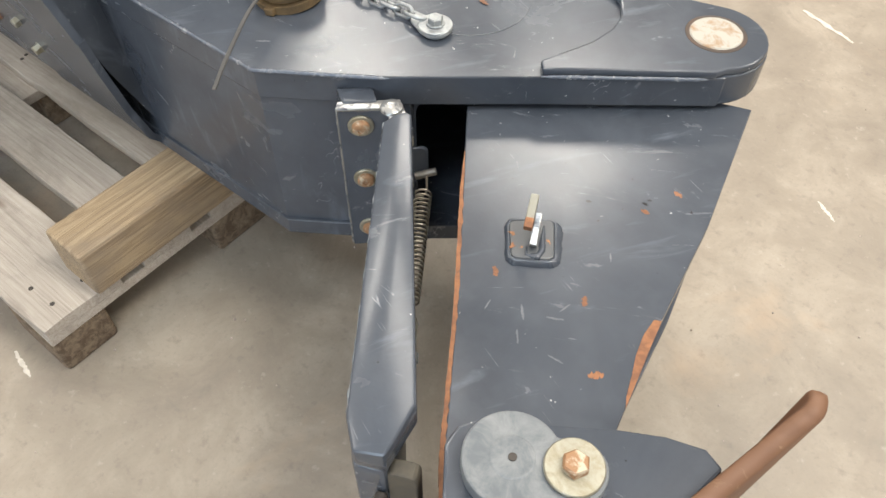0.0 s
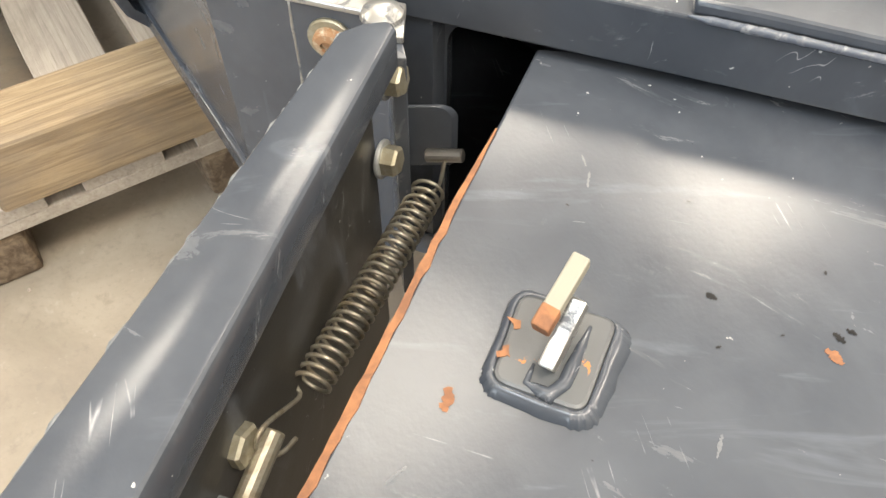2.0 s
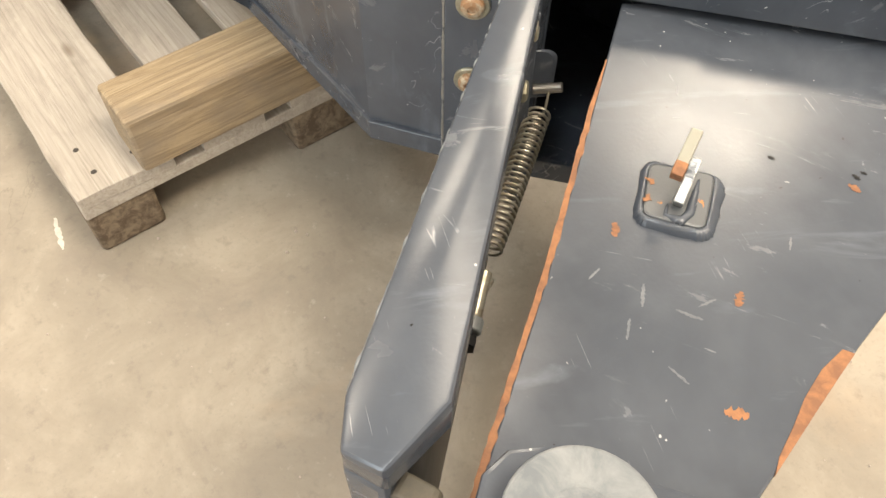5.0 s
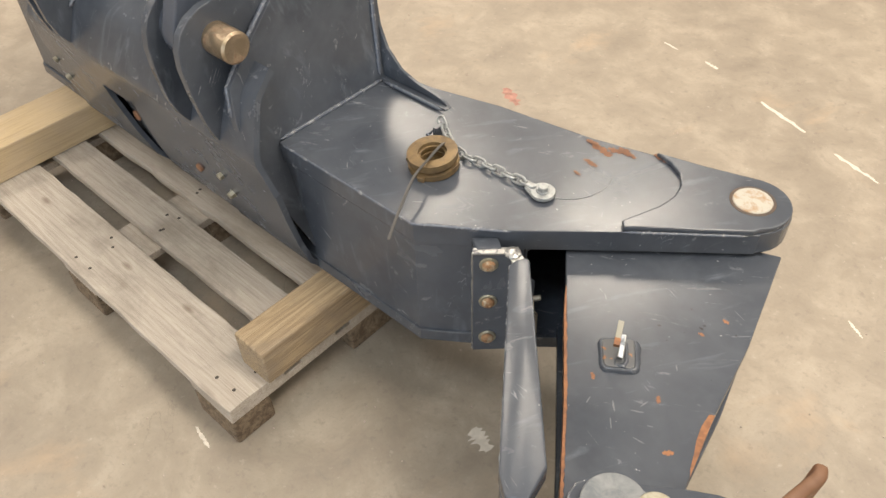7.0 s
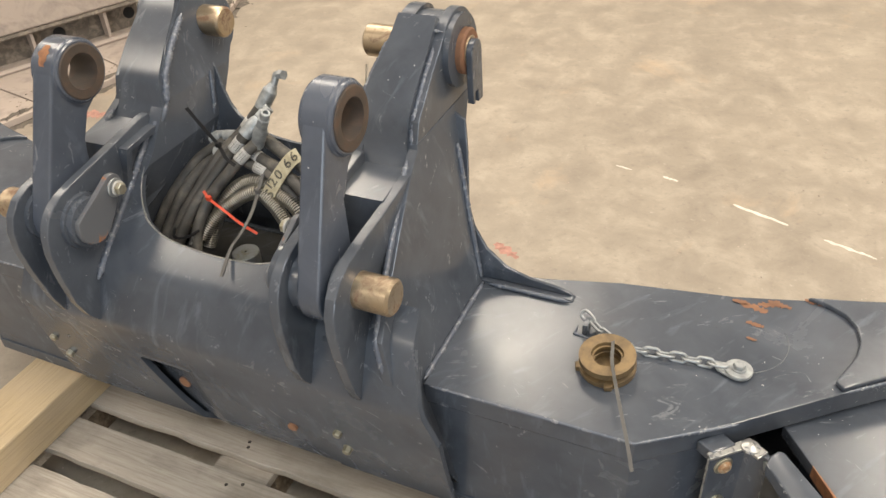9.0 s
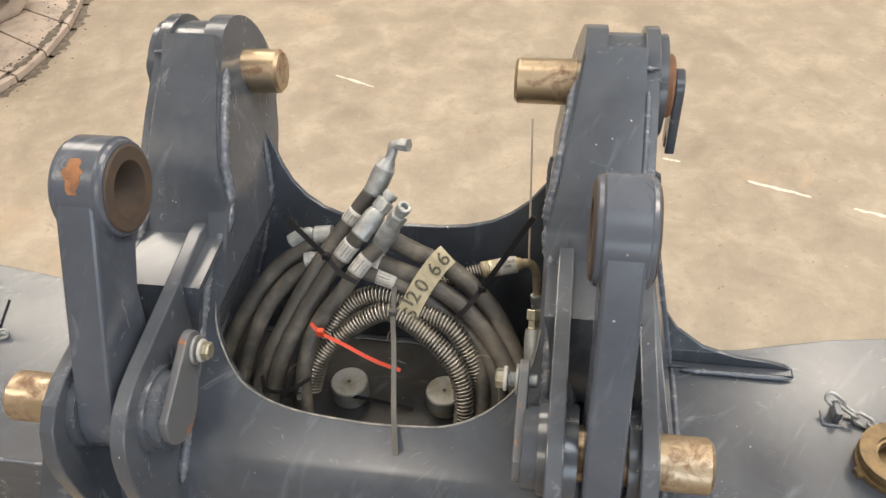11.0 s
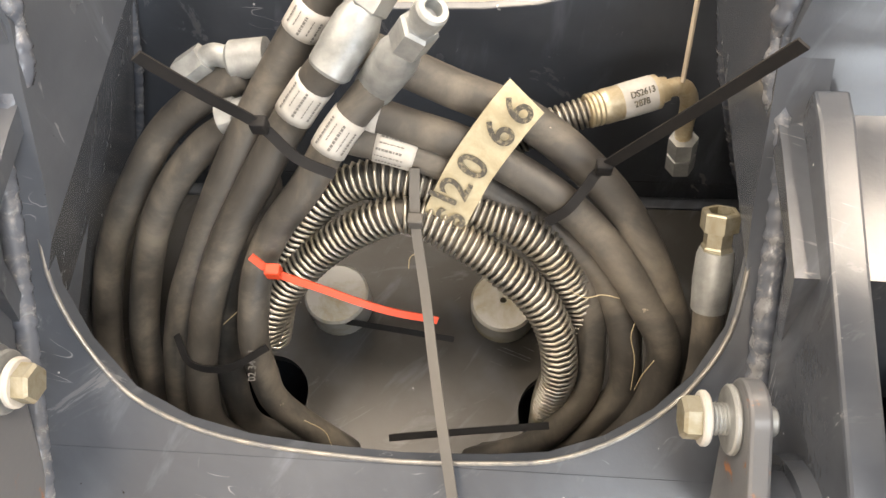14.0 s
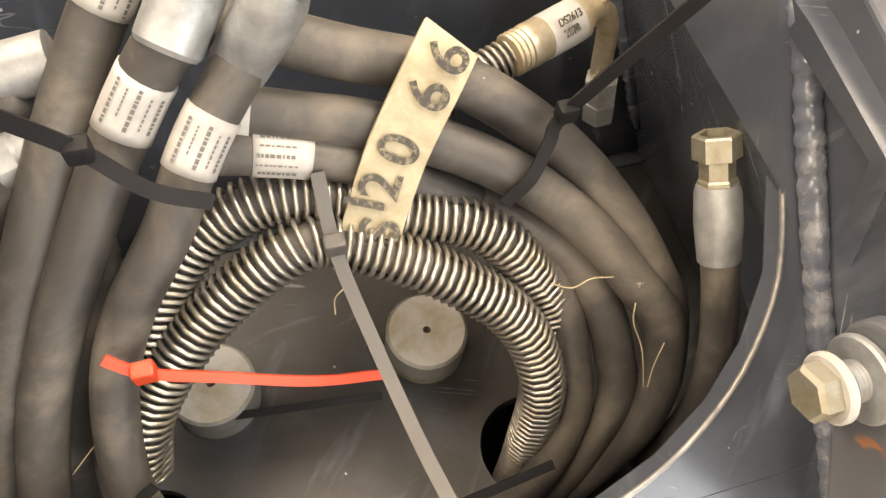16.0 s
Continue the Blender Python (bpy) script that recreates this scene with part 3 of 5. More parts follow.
EAR_TOP = arc(0.008, 0.948, 0.073, 128, -25, 12)
for s in (1, -1):
    def lean(u, v, w, s=s):
        return (s * (0.511 - 0.22 * min(v, 0.86) + w), u, v)

    def lean_in(u, v, w, s=s):
        return (s * (0.200 + 0.2 * max(0.0, v - 0.86) + 0.35 * max(0.0, 0.77 - v) + w), u, v)

    g0 = 0.217 if s > 0 else 0.225
    k_in = 0.183 if s > 0 else 0.197

    ear = [(-0.446, 0.545), (-0.445, 0.60), (-0.434, 0.66), (-0.38, 0.707), (-0.297, 0.771), (-0.22, 0.829), (-0.18, 0.852), (-0.172, 0.868), (-0.163, 0.893), (-0.11, 0.943), (-0.052, 0.99)] + EAR_TOP + [(0.055, 0.87), (0.02, 0.83), (-0.03, 0.78), (-0.06, 0.70), (-0.077, 0.60), (-0.077, 0.232), (-0.345, 0.222), (-0.375, 0.28), (-0.405, 0.37), (-0.43, 0.46)]
    for lo, hi in ((0.2, 0.86), (0.86, 1.1)):
        part("ear_plate", prism(band(ear, lo, hi), lean, -0.018, 0.0, 0.0015), PAINT, frame_ob)
    ear_in = [(-0.43, 0.533), (-0.445, 0.58), (-0.43, 0.624), (-0.385, 0.665), (-0.30, 0.738), (-0.24, 0.79), (-0.20, 0.838), (-0.179, 0.86), (-0.166, 0.885), (-0.150, 0.912), (-0.117, 0.947), (-0.057, 0.99)] + arc(0.008, 0.948, 0.073, 128, -62, 14) + [(0.026, 0.865), (0.012, 0.84), (-0.02, 0.79), (-0.06, 0.70), (-0.09, 0.60), (-0.09, 0.533)]
    for lo, hi in ((0.5, 0.77), (0.77, 0.86), (0.86, 1.1)):
        part("ear_plate", prism(band(ear_in, lo, hi), lean_in, 0.0, 0.027, 0.0), PAINT, frame_ob)
    # plates closing the ear at the front, and the round bar across its top
    def curve2(pts):
        return [(q.x, q.y) for q in smooth_line([(u, v, 0) for u, v in pts], 4)]

    def between(pts, t, x_in=0.217, s=s):
        """A plate between the two leaning ear plates along a profile in y and z."""
        prof = sheet(pts, t)
        bm = bmesh.new()
        a = [bm.verts.new((s * (x_in + 0.2 * max(0.0, v - 0.86) + 0.35 * max(0.0, 0.77 - v)), u, v)) for u, v in prof]
        b = [bm.verts.new((s * (0.494 - 0.22 * min(v, 0.86)), u, v)) for u, v in prof]
        n = len(prof)
        for k in range(n):
            bm.faces.new((a[k], a[(k + 1) % n], b[(k + 1) % n], b[k]))
        bm.faces.new(a)
        bm.faces.new(b)
        return bm

    part("ear_front", between(curve2([(-0.025, 1.012), (-0.052, 0.982), (-0.105, 0.937), (-0.15, 0.895), (-0.163, 0.868), (-0.172, 0.845), (-0.19, 0.818)]), -0.016, 0.2028), PAINT, frame_ob)
    part("ear_shelf", between([(-0.180, 0.8165), (-0.225, 0.8160), (-0.282, 0.8145), (-0.302, 0.70)], -0.012, 0.205), WET, frame_ob)
    weld([(s * 0.222, -0.185, 0.825), (s * 0.32, -0.185, 0.825)], 0.004)
    part("ear_tube", turned((s * 0.236, 0.004, 0.95), (s * 0.332, 0.004, 0.95), ((0, 0.064), (1, 0.064)), 48), PAINT, frame_ob)
    # lugs for the link pins
    lug = [(-0.195, 0.83), (-0.22, 0.83), (-0.30, 0.818), (-0.38, 0.811), (-0.43, 0.804), (-0.458, 0.792), (-0.478, 0.772), (-0.49, 0.745), (-0.493, 0.71), (-0.488, 0.66), (-0.475, 0.59), (-0.461, 0.545), (-0.40, 0.55), (-0.40, 0.64), (-0.20, 0.69)]
    part("lug_plate", prism(lug, along_x, s * 0.310, s * 0.328, 0.002), PAINT, frame_ob)
    lug_in = [(-0.20, 0.846), (-0.22, 0.846), (-0.30, 0.832), (-0.41, 0.814), (-0.437, 0.807), (-0.456, 0.798), (-0.470, 0.787), (-0.482, 0.772), (-0.491, 0.752), (-0.497, 0.722), (-0.496, 0.67), (-0.489, 0.61), (-0.476, 0.572), (-0.461, 0.548), (-0.40, 0.55), (-0.40, 0.64), (-0.20, 0.70)]
    part("lug_plate", prism(lug_in, along_x, s * g0, s * (g0 + 0.018), 0.002), PAINT, frame_ob)
    weld([(s * 0.2, -0.172, 0.858), (s * 0.203, -0.190, 0.836), (s * (g0 - 0.004), -0.222, 0.812), (s * (g0 - 0.004), -0.30, 0.742), (s * (g0 - 0.004), -0.372, 0.684), (s * (g0 - 0.004), -0.435, 0.625)], 0.0095)
    weld([lean(-0.058, 0.982, -0.013), lean(-0.110, 0.940, -0.013), lean(-0.155, 0.897, -0.013), lean(-0.167, 0.872, -0.013), lean(-0.178, 0.848, -0.013)], 0.007)
    weld([lean_in(-0.050, 0.982, -0.001), lean_in(-0.112, 0.938, -0.001), lean_in(-0.150, 0.902, -0.001), lean_in(-0.164, 0.876, -0.001), lean_in(-0.176, 0.850, -0.001)], 0.0095)
    weld([(s * 0.245, -0.047, 1.001), (s * 0.32, -0.047, 1.001)], 0.005)
    weld([lean(-0.20, 0.842, -0.013), lean(-0.297, 0.769, -0.013), lean(-0.38, 0.705, -0.013), lean(-0.432, 0.655, -0.013), lean(-0.443, 0.60, -0.013)], 0.0085)
    weld([lean(-0.372, 0.532, 0.004), lean(-0.10, 0.532, 0.004)], 0.007)
    weld([(s * 0.41, -0.104, 0.534), (s * 0.57, -0.104, 0.534)], 0.006)
    weld([lean(-0.052, 0.80, 0.002), lean(-0.081, 0.66, 0.002), lean(-0.101, 0.54, 0.002)], 0.007)
    weld([lean_in(-0.040, 0.865, -0.002), lean_in(-0.053, 0.80, -0.002), lean_in(-0.073, 0.70, -0.002), lean_in(-0.097, 0.58, -0.002)], 0.006)
    # lower pin, with its collars and its keeper on the inner lug
    part("link_pin", rod((s * (k_in + 0.004), -0.413, 0.742), (0.388 if s > 0 else -0.405, -0.413, 0.742), 0.0295, 32, 0.004), PIN, frame_ob, "rusty bare steel pin", smooth=False)
    part("collar", turned((s * g0, -0.411, 0.742), (s * (k_in + 0.009), -0.411, 0.742), ((0, 0.052), (0.35, 0.051), (0.37, 0.046), (0.97, 0.046), (1, 0.045)), 32), PAINT, frame_ob)
    part("collar", turned((s * (g0 + 0.018), -0.413, 0.742), (s * 0.249, -0.413, 0.742), ((0, 0.052), (1, 0.050)), 28), PAINT, frame_ob)
    part("collar", turned((s * 0.300, -0.413, 0.742), (s * 0.312, -0.413, 0.742), ((0, 0.05), (1, 0.05)), 28), PAINT, frame_ob)
    a, b = Vector((-0.412, 0.742)), Vector((-0.352, 0.785))
    keeper = arc(a.x, a.y, 0.038, 150, 320, 12) + arc(b.x, b.y, 0.020, -40, 130, 8)
    part("keeper_plate", prism(keeper, along_x, s * k_in, s * (k_in + 0.011), 0.002), KEEPER, frame_ob, "rust streaked keeper plate")
    gap = 0.009 if s > 0 else 0.0025
    kb = k_in - 0.004 - gap
    keeper_bolt = part("keeper_bolt", rod((s * (k_in + 0.02), -0.351, 0.779), (s * kb, -0.351, 0.779), 0.0075, 20, 0.001), ZINC, frame_ob)
    for k in range(int(gap / 0.0018)):
        q = kb + 0.0014 + 0.0018 * k
        part("thread", turned((s * q, -0.351, 0.779), (s * (q + 0.0016), -0.351, 0.779), ((0, 0.0074), (0.5, 0.0084), (1, 0.0074)), 20), ZINC, keeper_bolt)
    part("washer", rod((s * k_in, -0.351, 0.779), (s * (k_in - 0.0038), -0.351, 0.779), 0.0175, 28, 0.001), ZINC, keeper_bolt)
    part("washer", rod((s * kb, -0.351, 0.779), (s * (kb - 0.0042), -0.351, 0.779), 0.0138, 28, 0.001), WHITE, keeper_bolt, "pale spring washer")
    part("bolt_head", turned((s * (kb - 0.0042), -0.351, 0.779), (s * (kb - 0.0130), -0.351, 0.779), ((0, 0.0112), (0.78, 0.0112), (1, 0.0095)), 6), BOLT, keeper_bolt)
    # upper pin
    part("ear_pin", rod((0.146 if s > 0 else -0.172, 0.008, 0.948), (s * 0.346, 0.008, 0.948), 0.0295, 32, 0.004), PIN, frame_ob, "rusty bare steel pin")
    tab = arc(0.004, 0.95, 0.0225, 0, 180, 10) + [(-0.0185, 0.862), (-0.009, 0.858), (-0.008, 0.88), (0.004, 0.88), (0.006, 0.856), (0.0265, 0.856)]
    part("pin_flange", turned((s * 0.329, 0.008, 0.948), (s * 0.3445, 0.008, 0.948), ((0, 0.040), (0.8, 0.040), (1, 0.037)), 36), RUST, frame_ob, "rusty round pin flange")
    part("keeper_tab", prism(tab, along_x, s * 0.346, s * 0.358, 0.002), PAINT, frame_ob)
    # swinging link with its bushed eye
    a, b = (Vector((-0.418, 0.742)), Vector((-0.329, 0.982))) if s > 0 else (Vector((-0.400, 0.738)), Vector((-0.289, 0.965)))
    x0, x1 = (0.255, 0.294) if s > 0 else (-0.258, -0.302)
    link = arc(a.x, a.y, 0.056, 160, 340, 18) + [(b.x - 0.035, b.y - 0.115), (b.x - 0.010, b.y - 0.072)] + arc(b.x, b.y, 0.0555, -70, 160, 24)
    link_ob = part("link_arm", prism(link, along_x, x0, x1, 0.004), LINK, frame_ob, "slate grey swinging link")
    k0, k1 = x0 - s * 0.008, x1 + s * 0.008
    boss = part("boss", turned((k0, b.x, b.y), (k1, b.x, b.y), ((0, 0.0505), (0.03, 0.0525), (0.10, 0.0535), (0.14, 0.0562), (0.86, 0.0562), (0.9, 0.0535), (0.97, 0.0525), (1, 0.0505)), 48), LINK, link_ob)
    bore = [turned((s * 0.2, b.x, b.y), (s * 0.34, b.x, b.y), ((0, r), (1, r)), 48) for r in (0.047, 0.047, 0.0315)]
    cut(boss, bore[0])
    cut(link_ob, bore[1])
    bush = part("bushing", turned((k0 - s * 0.0025, b.x, b.y), (k1 + s * 0.0025, b.x, b.y), ((0, 0.046), (0.02, 0.048), (0.98, 0.048), (1, 0.046)), 48), BUSH, link_ob, "rusty brown bushing")
    cut(bush, bore[2])
    if s < 0:
        bm = bmesh.new()
        rp = random.Random(3)
        cols = []
        for k in range(9):
            ang = radians(112 + 5 * k)
            half = 0.010 * math.sin(math.pi * (k + 0.6) / 9.2) ** 0.5
            cols.append([bm.verts.new((-0.280 + half * f + rp.uniform(-0.003, 0.003), b.x + 0.0566 * math.cos(ang), b.y + 0.0566 * math.sin(ang))) for f in (-1, 1)])
        for ca, cb in zip(cols, cols[1:]):
            bm.faces.new((ca[0], ca[1], cb[1], cb[0]))
        part("rust_patch", bm, TORCH, link_ob, "orange rust patch")

# wings
for s in (1, -1):
    def m(pts, s=s):
        return [(s * u, v) for u, v in pts]

    wing = [(0.40, -0.378), (0.752, -0.376), (0.887, -0.283), (1.03, -0.165), (1.205, -0.025)] + arc(1.159, 0.03, 0.068, -50, 100, 10) + [(0.98, 0.053), (0.845, 0.017), (0.645, -0.013), (0.5, -0.05), (0.40, -0.06)]
    part("wing_plate", flat(m(wing), 0.486, 0.530, 0.003), PAINT, frame_ob)
    part("wing_plate", flat(m(wing), 0.22, 0.25, 0.003), PAINT, frame_ob)
    doubler = [(1.018, -0.15), (1.03, -0.163), (1.06, -0.138), (1.195, -0.035)] + arc(1.159, 0.03, 0.0665, -50, 100, 10) + [(1.05, 0.066), (0.965, 0.046), (1.0, 0.037), (1.028, 0.02), (1.046, -0.006), (1.052, -0.04), (1.046, -0.08), (1.032, -0.115)]
    part("doubler_plate", flat(m(doubler), 0.530, 0.5405, 0.003), PAINT, frame_ob)
    weld([(s * 1.03, -0.166, 0.531), (s * 1.19, -0.042, 0.531)], 0.004)
    side = [(0.39, -0.374), (0.748, -0.372), (0.905, -0.264), (0.90, -0.25), (0.745, -0.355), (0.39, -0.357)]
    part("wing_wall", flat(m(side), 0.25, 0.487), PAINT, frame_ob)
    part("wing_wall", flat(m([(0.39, -0.075), (0.64, -0.04), (0.98, 0.03), (1.09, 0.055), (1.09, 0.04), (0.98, 0.015), (0.64, -0.055), (0.39, -0.09)]), 0.25, 0.487), PAINT, frame_ob)
    part("wing_pin", rod((s * 1.159, 0.033, 0.20), (s * 1.159, 0.033, 0.5425), 0.034, 36, 0.002), CAP, frame_ob, "pale greased pin end")
    part("pin_rim", turned((s * 1.159, 0.033, 0.5405), (s * 1.159, 0.033, 0.5412), ((0, 0.0385), (1, 0.038)), 36), BUSH, frame_ob)
    weld([(s * 0.41, -0.379, 0.529), (s * 0.75, -0.377, 0.529), (s * 0.89, -0.283, 0.529)], 0.004)
    # wall with the rounded opening into which the arm swings
    pocket = [(0.0, 0.25), (0.022, 0.25), (0.022, 0.455)] + arc(0.044, 0.458, 0.022, 180, 90, 6) + [(0.36, 0.48), (0.36, 0.487), (0.0, 0.487)]
    part("pocket_wall", prism(pocket, lambda u, v, w, s=s: (s * (0.885 + 0.771 * u - 0.637 * w), -0.264 + 0.637 * u + 0.771 * w, v), 0.0, 0.012), PAINT, frame_ob)

# side bolts on the lower front
for bx, by, bz in ((0.248, -0.434, 0.405), (0.255, -0.426, 0.352), (-0.428, -0.434, 0.42), (-0.41, -0.428, 0.373)):
    hex_bolt((bx, by + 0.004, bz), (0, -1, -0.2), 0.0085, 0.012, frame_ob, 0.011, BOLT)
part("rust_stain_plug", rod((0.137, -0.420, 0.361), (0.137, -0.4285, 0.360), 0.010, 16, 0.001), RUST, frame_ob)
part("rust_stain_plug", rod((-0.117, -0.405, 0.379), (-0.117, -0.4195, 0.378), 0.013, 16, 0.001), RUST, frame_ob)

# bracket with bolts at the wing's front
bracket = part("hinge_bracket", flat([(0.8555, -0.3415), (0.8600, -0.3455), (0.906, -0.302), (0.945, -0.318), (0.95, -0.310), (0.9065, -0.2925)], 0.247, 0.505, 0.001), PAINT, frame_ob, "bent hinge bracket with bare edges")
part("bare_edge", swept([Vector((0.8575, -0.3445, 0.250 + 0.0085 * k)) for k in range(31)], 0.0022, 6, None, lambda f: 0.75 + 0.3 * math.sin(f * 47) * math.sin(f * 19)), BARE, bracket, "scraped bare plate edge", smooth=True)
part("bracket_cap", flat([(0.853, -0.338), (0.8605, -0.349), (0.9065, -0.309), (0.925, -0.323), (0.938, -0.305), (0.909, -0.286)], 0.505, 0.510, 0.0012), BARE, frame_ob, "scraped bare steel cap")
part("bracket_rivet", turned((0.912, -0.305, 0.510), (0.912, -0.305, 0.517), ((0, 0.0145), (0.4, 0.0135), (0.75, 0.009), (1, 0.003)), 24), BARE, frame_ob, "worn round rivet head")
part("bracket_block", flat([(0.835, -0.322), (0.862, -0.338), (0.893, -0.308), (0.868, -0.29)], 0.487, 0.512, 0.004), PAINT, frame_ob)
face = Vector((0.69, -0.72, 0.0)).normalized()
for bz in (0.479, 0.386, 0.287):
    at = Vector((0.8795, -0.3275, bz))
    part("washer", turned(at - face * 0.002, at + face * 0.003, ((0, 0.0165), (0.7, 0.0165), (1, 0.0155)), 24), BOLT, bracket, "dirty zinc washer")
    part("button_bolt", turned(at + face * 0.003, at + face * 0.010, ((0, 0.0115), (0.5, 0.0112), (0.85, 0.009), (1, 0.0045), (0.7, 0.0042)), 20), RUSTY_BOLT, bracket, "rusty round bolt head")
for bx, by, bz in ((0.941, -0.3215, 0.488), (0.947, -0.331, 0.426)):
    hex_bolt((bx, by, bz), (0.75, 0.62, 0.1), 0.0108, 0.0105, bracket, 0.0138, BOLT, ZINC)
part("spring_tab", prism([(0.0, 0.0), (0.0, 0.062)] + arc(0.030, 0.047, 0.015, 90, 0, 6) + [(0.045, 0.0)], lambda u, v, w: (0.905 + u * 0.5, -0.300 + u * 0.86 + w, 0.362 + v), 0.0, 0.006, 0.001), PAINT, frame_ob)

# arm
arm = [(0.957, -0.214), (1.09, -0.045), (1.24, 0.01), (1.287, -0.2), (1.308, -0.34), (1.34, -0.5), (1.40, -0.53), (1.36, -0.655), (1.312, -0.697), (1.23, -0.60), (1.14, -0.467)]
part("arm_plate", flat(arm, 0.452, 0.477, 0.002), PAINT, frame_ob)
part("arm_plate", flat(arm, 0.26, 0.285, 0.002), PAINT, frame_ob)
rn = random.Random(12)
cut_line = smooth_line([(1.005, -0.280, 0), (1.07, -0.370, 0), (1.14, -0.467, 0), (1.19, -0.541, 0), (1.23, -0.60, 0), (1.27, -0.648, 0), (1.306, -0.692, 0)], 14)
lip, heel = [], []
for k, q in enumerate(cut_line):
    nrm = Vector((0.81, 0.585, 0))
    lip.append(q + nrm * (0.0006 + 0.0020 * rn.random() * min(1.0, k / 8)))
    heel.append(q - nrm * (0.0026 + 0.0010 * rn.random()) * min(1.0, 0.15 + k / 10))
part("torch_cut_edge", flat([(q.x, q.y) for q in lip + heel[::-1]], 0.4535, 0.4776), TORCH, frame_ob, "rusty torch cut edge")
part("torch_cut_edge", flat([(1.309, -0.345), (1.316, -0.382), (1.326, -0.43), (1.3305, -0.452), (1.3245, -0.441), (1.317, -0.418), (1.309, -0.397), (1.303, -0.372), (1.302, -0.349)], 0.455, 0.4775), TORCH, frame_ob, "rusty flaked edge")

core = [(1.0, -0.20), (1.09, -0.08), (1.22, -0.02), (1.26, -0.2), (1.28, -0.34), (1.31, -0.50), (1.335, -0.62), (1.31, -0.665), (1.25, -0.59), (1.16, -0.455)]
part("arm_core", flat(core, 0.285, 0.452), PAINT, frame_ob)
knuckle = [(1.313, -0.70), (1.262, -0.64), (1.236, -0.605), (1.234, -0.585), (1.245, -0.567), (1.27, -0.552), (1.338, -0.504), (1.376, -0.482), (1.408, -0.471), (1.427, -0.478), (1.418, -0.53), (1.395, -0.60), (1.365, -0.66)]
part("knuckle_plate", flat(knuckle, 0.503, 0.530, 0.003), PAINT, frame_ob)
part("knuckle_core", flat([(u * 0.9 + 0.1334, v * 0.9 - 0.058) for u, v in knuckle], 0.25, 0.503), PAINT, frame_ob)
disc = arc(1.2905, -0.5865, 0.0415, 65, 295, 24) + arc(1.334, -0.5635, 0.028, -58, 62, 10)
part("pin_disc", flat(disc, 0.530, 0.549, 0.002), PALE, frame_ob, "worn grey pin disc")
part("centre_mark", turned((1.2905, -0.5865, 0.549), (1.2905, -0.5865, 0.5496), ((0, 0.019), (0.5, 0.0185), (1, 0.017), (1, 0.006), (0.3, 0.0035), (0.3, 0.001)), 28), PALE, frame_ob, "worn round centre mark")
part("centre_hole", rod((1.2905, -0.5865, 0.5485), (1.2905, -0.5865, 0.5503), 0.0036, 14, 0.0002), NAIL, frame_ob, "dark centre hole")
part("washer", rod((1.334, -0.5635, 0.549), (1.334, -0.5635, 0.554), 0.0248, 32, 0.001), BOLT, frame_ob)
hex_bolt((1.334, -0.5635, 0.554), (0, 0, 1), 0.0115, 0.009, frame_ob, 0, RUSTY_BOLT)
blade = part("blade", bmesh.new(), BLADE_RUST, frame_ob, "rust brown curved gripping blade", smooth=True)
bm = bmesh.new()
BLADE = ((1.306, -0.706, 0.527), (1.33, -0.698, 0.527), (1.362, -0.668, 0.53), (1.387, -0.615, 0.54), (1.408, -0.55, 0.556), (1.429, -0.485, 0.580), (1.441, -0.448, 0.598), (1.447, -0.430, 0.606), (1.444, -0.420, 0.604))
line = smooth_line(BLADE, 5)
rows = []
for k, p in enumerate(line):
    d = (line[min(k + 1, len(line) - 1)] - line[max(k - 1, 0)])
    n = Vector((d.y, -d.x, 0)).normalized()
    rnd = 0.0015 * math.sin(k * 1.9) + 0.001 * math.sin(k * 4.7)
    low = Vector((p.x - 0.025, p.y + 0.012, 0.12))
    rows.append([bm.verts.new(q) for q in (p + n * 0.002 + Vector((0, 0, -0.006)), p + n * 0.004, p + n * 0.010 + Vector((0, 0, rnd)), p + n * 0.016 + Vector((0, 0, -0.002)), p + n * 0.018 + Vector((0, 0, -0.008)), low + n * 0.018, low + n * 0.002)])
for ra, rb in zip(rows, rows[1:]):
    for j in range(7):
        bm.faces.new((ra[j], ra[(j + 1) % 7], rb[(j + 1) % 7], rb[j]))
bm.faces.new(rows[0])
bm.faces.new(rows[-1])
bmesh.ops.recalc_face_normals(bm, faces=bm.faces)
bm.to_mesh(blade.data)
bm.free()
for f in blade.data.polygons:
    f.use_smooth = True
weld([(1.242, -0.563, 0.479), (1.275, -0.545, 0.48), (1.335, -0.50, 0.48)], 0.006)

# locking lug on its welded pad
def rounded(corners, r, n=4):
    out = []
    k = len(corners)
    for i in range(k):
        p, a, b = (Vector(corners[j % k]) for j in (i, i - 1, i + 1))
        ua, ub = (a - p).normalized() * r, (b - p).normalized() * r
        for t in range(n + 1):
            f = t / n
            q = (p + ua) * (1 - f) ** 2 + p * 2 * f * (1 - f) + (p + ub) * f * f
            out.append((q.x, q.y))
    return out


PAD = [(1.113, -0.339), (1.1455, -0.3805), (1.183, -0.3535), (1.1525, -0.3075)]
pad = part("lock_pad", flat(rounded(PAD, 0.008), 0.477, 0.4845, 0.0022), PADPAINT, frame_ob, "welded pad with rust chips")


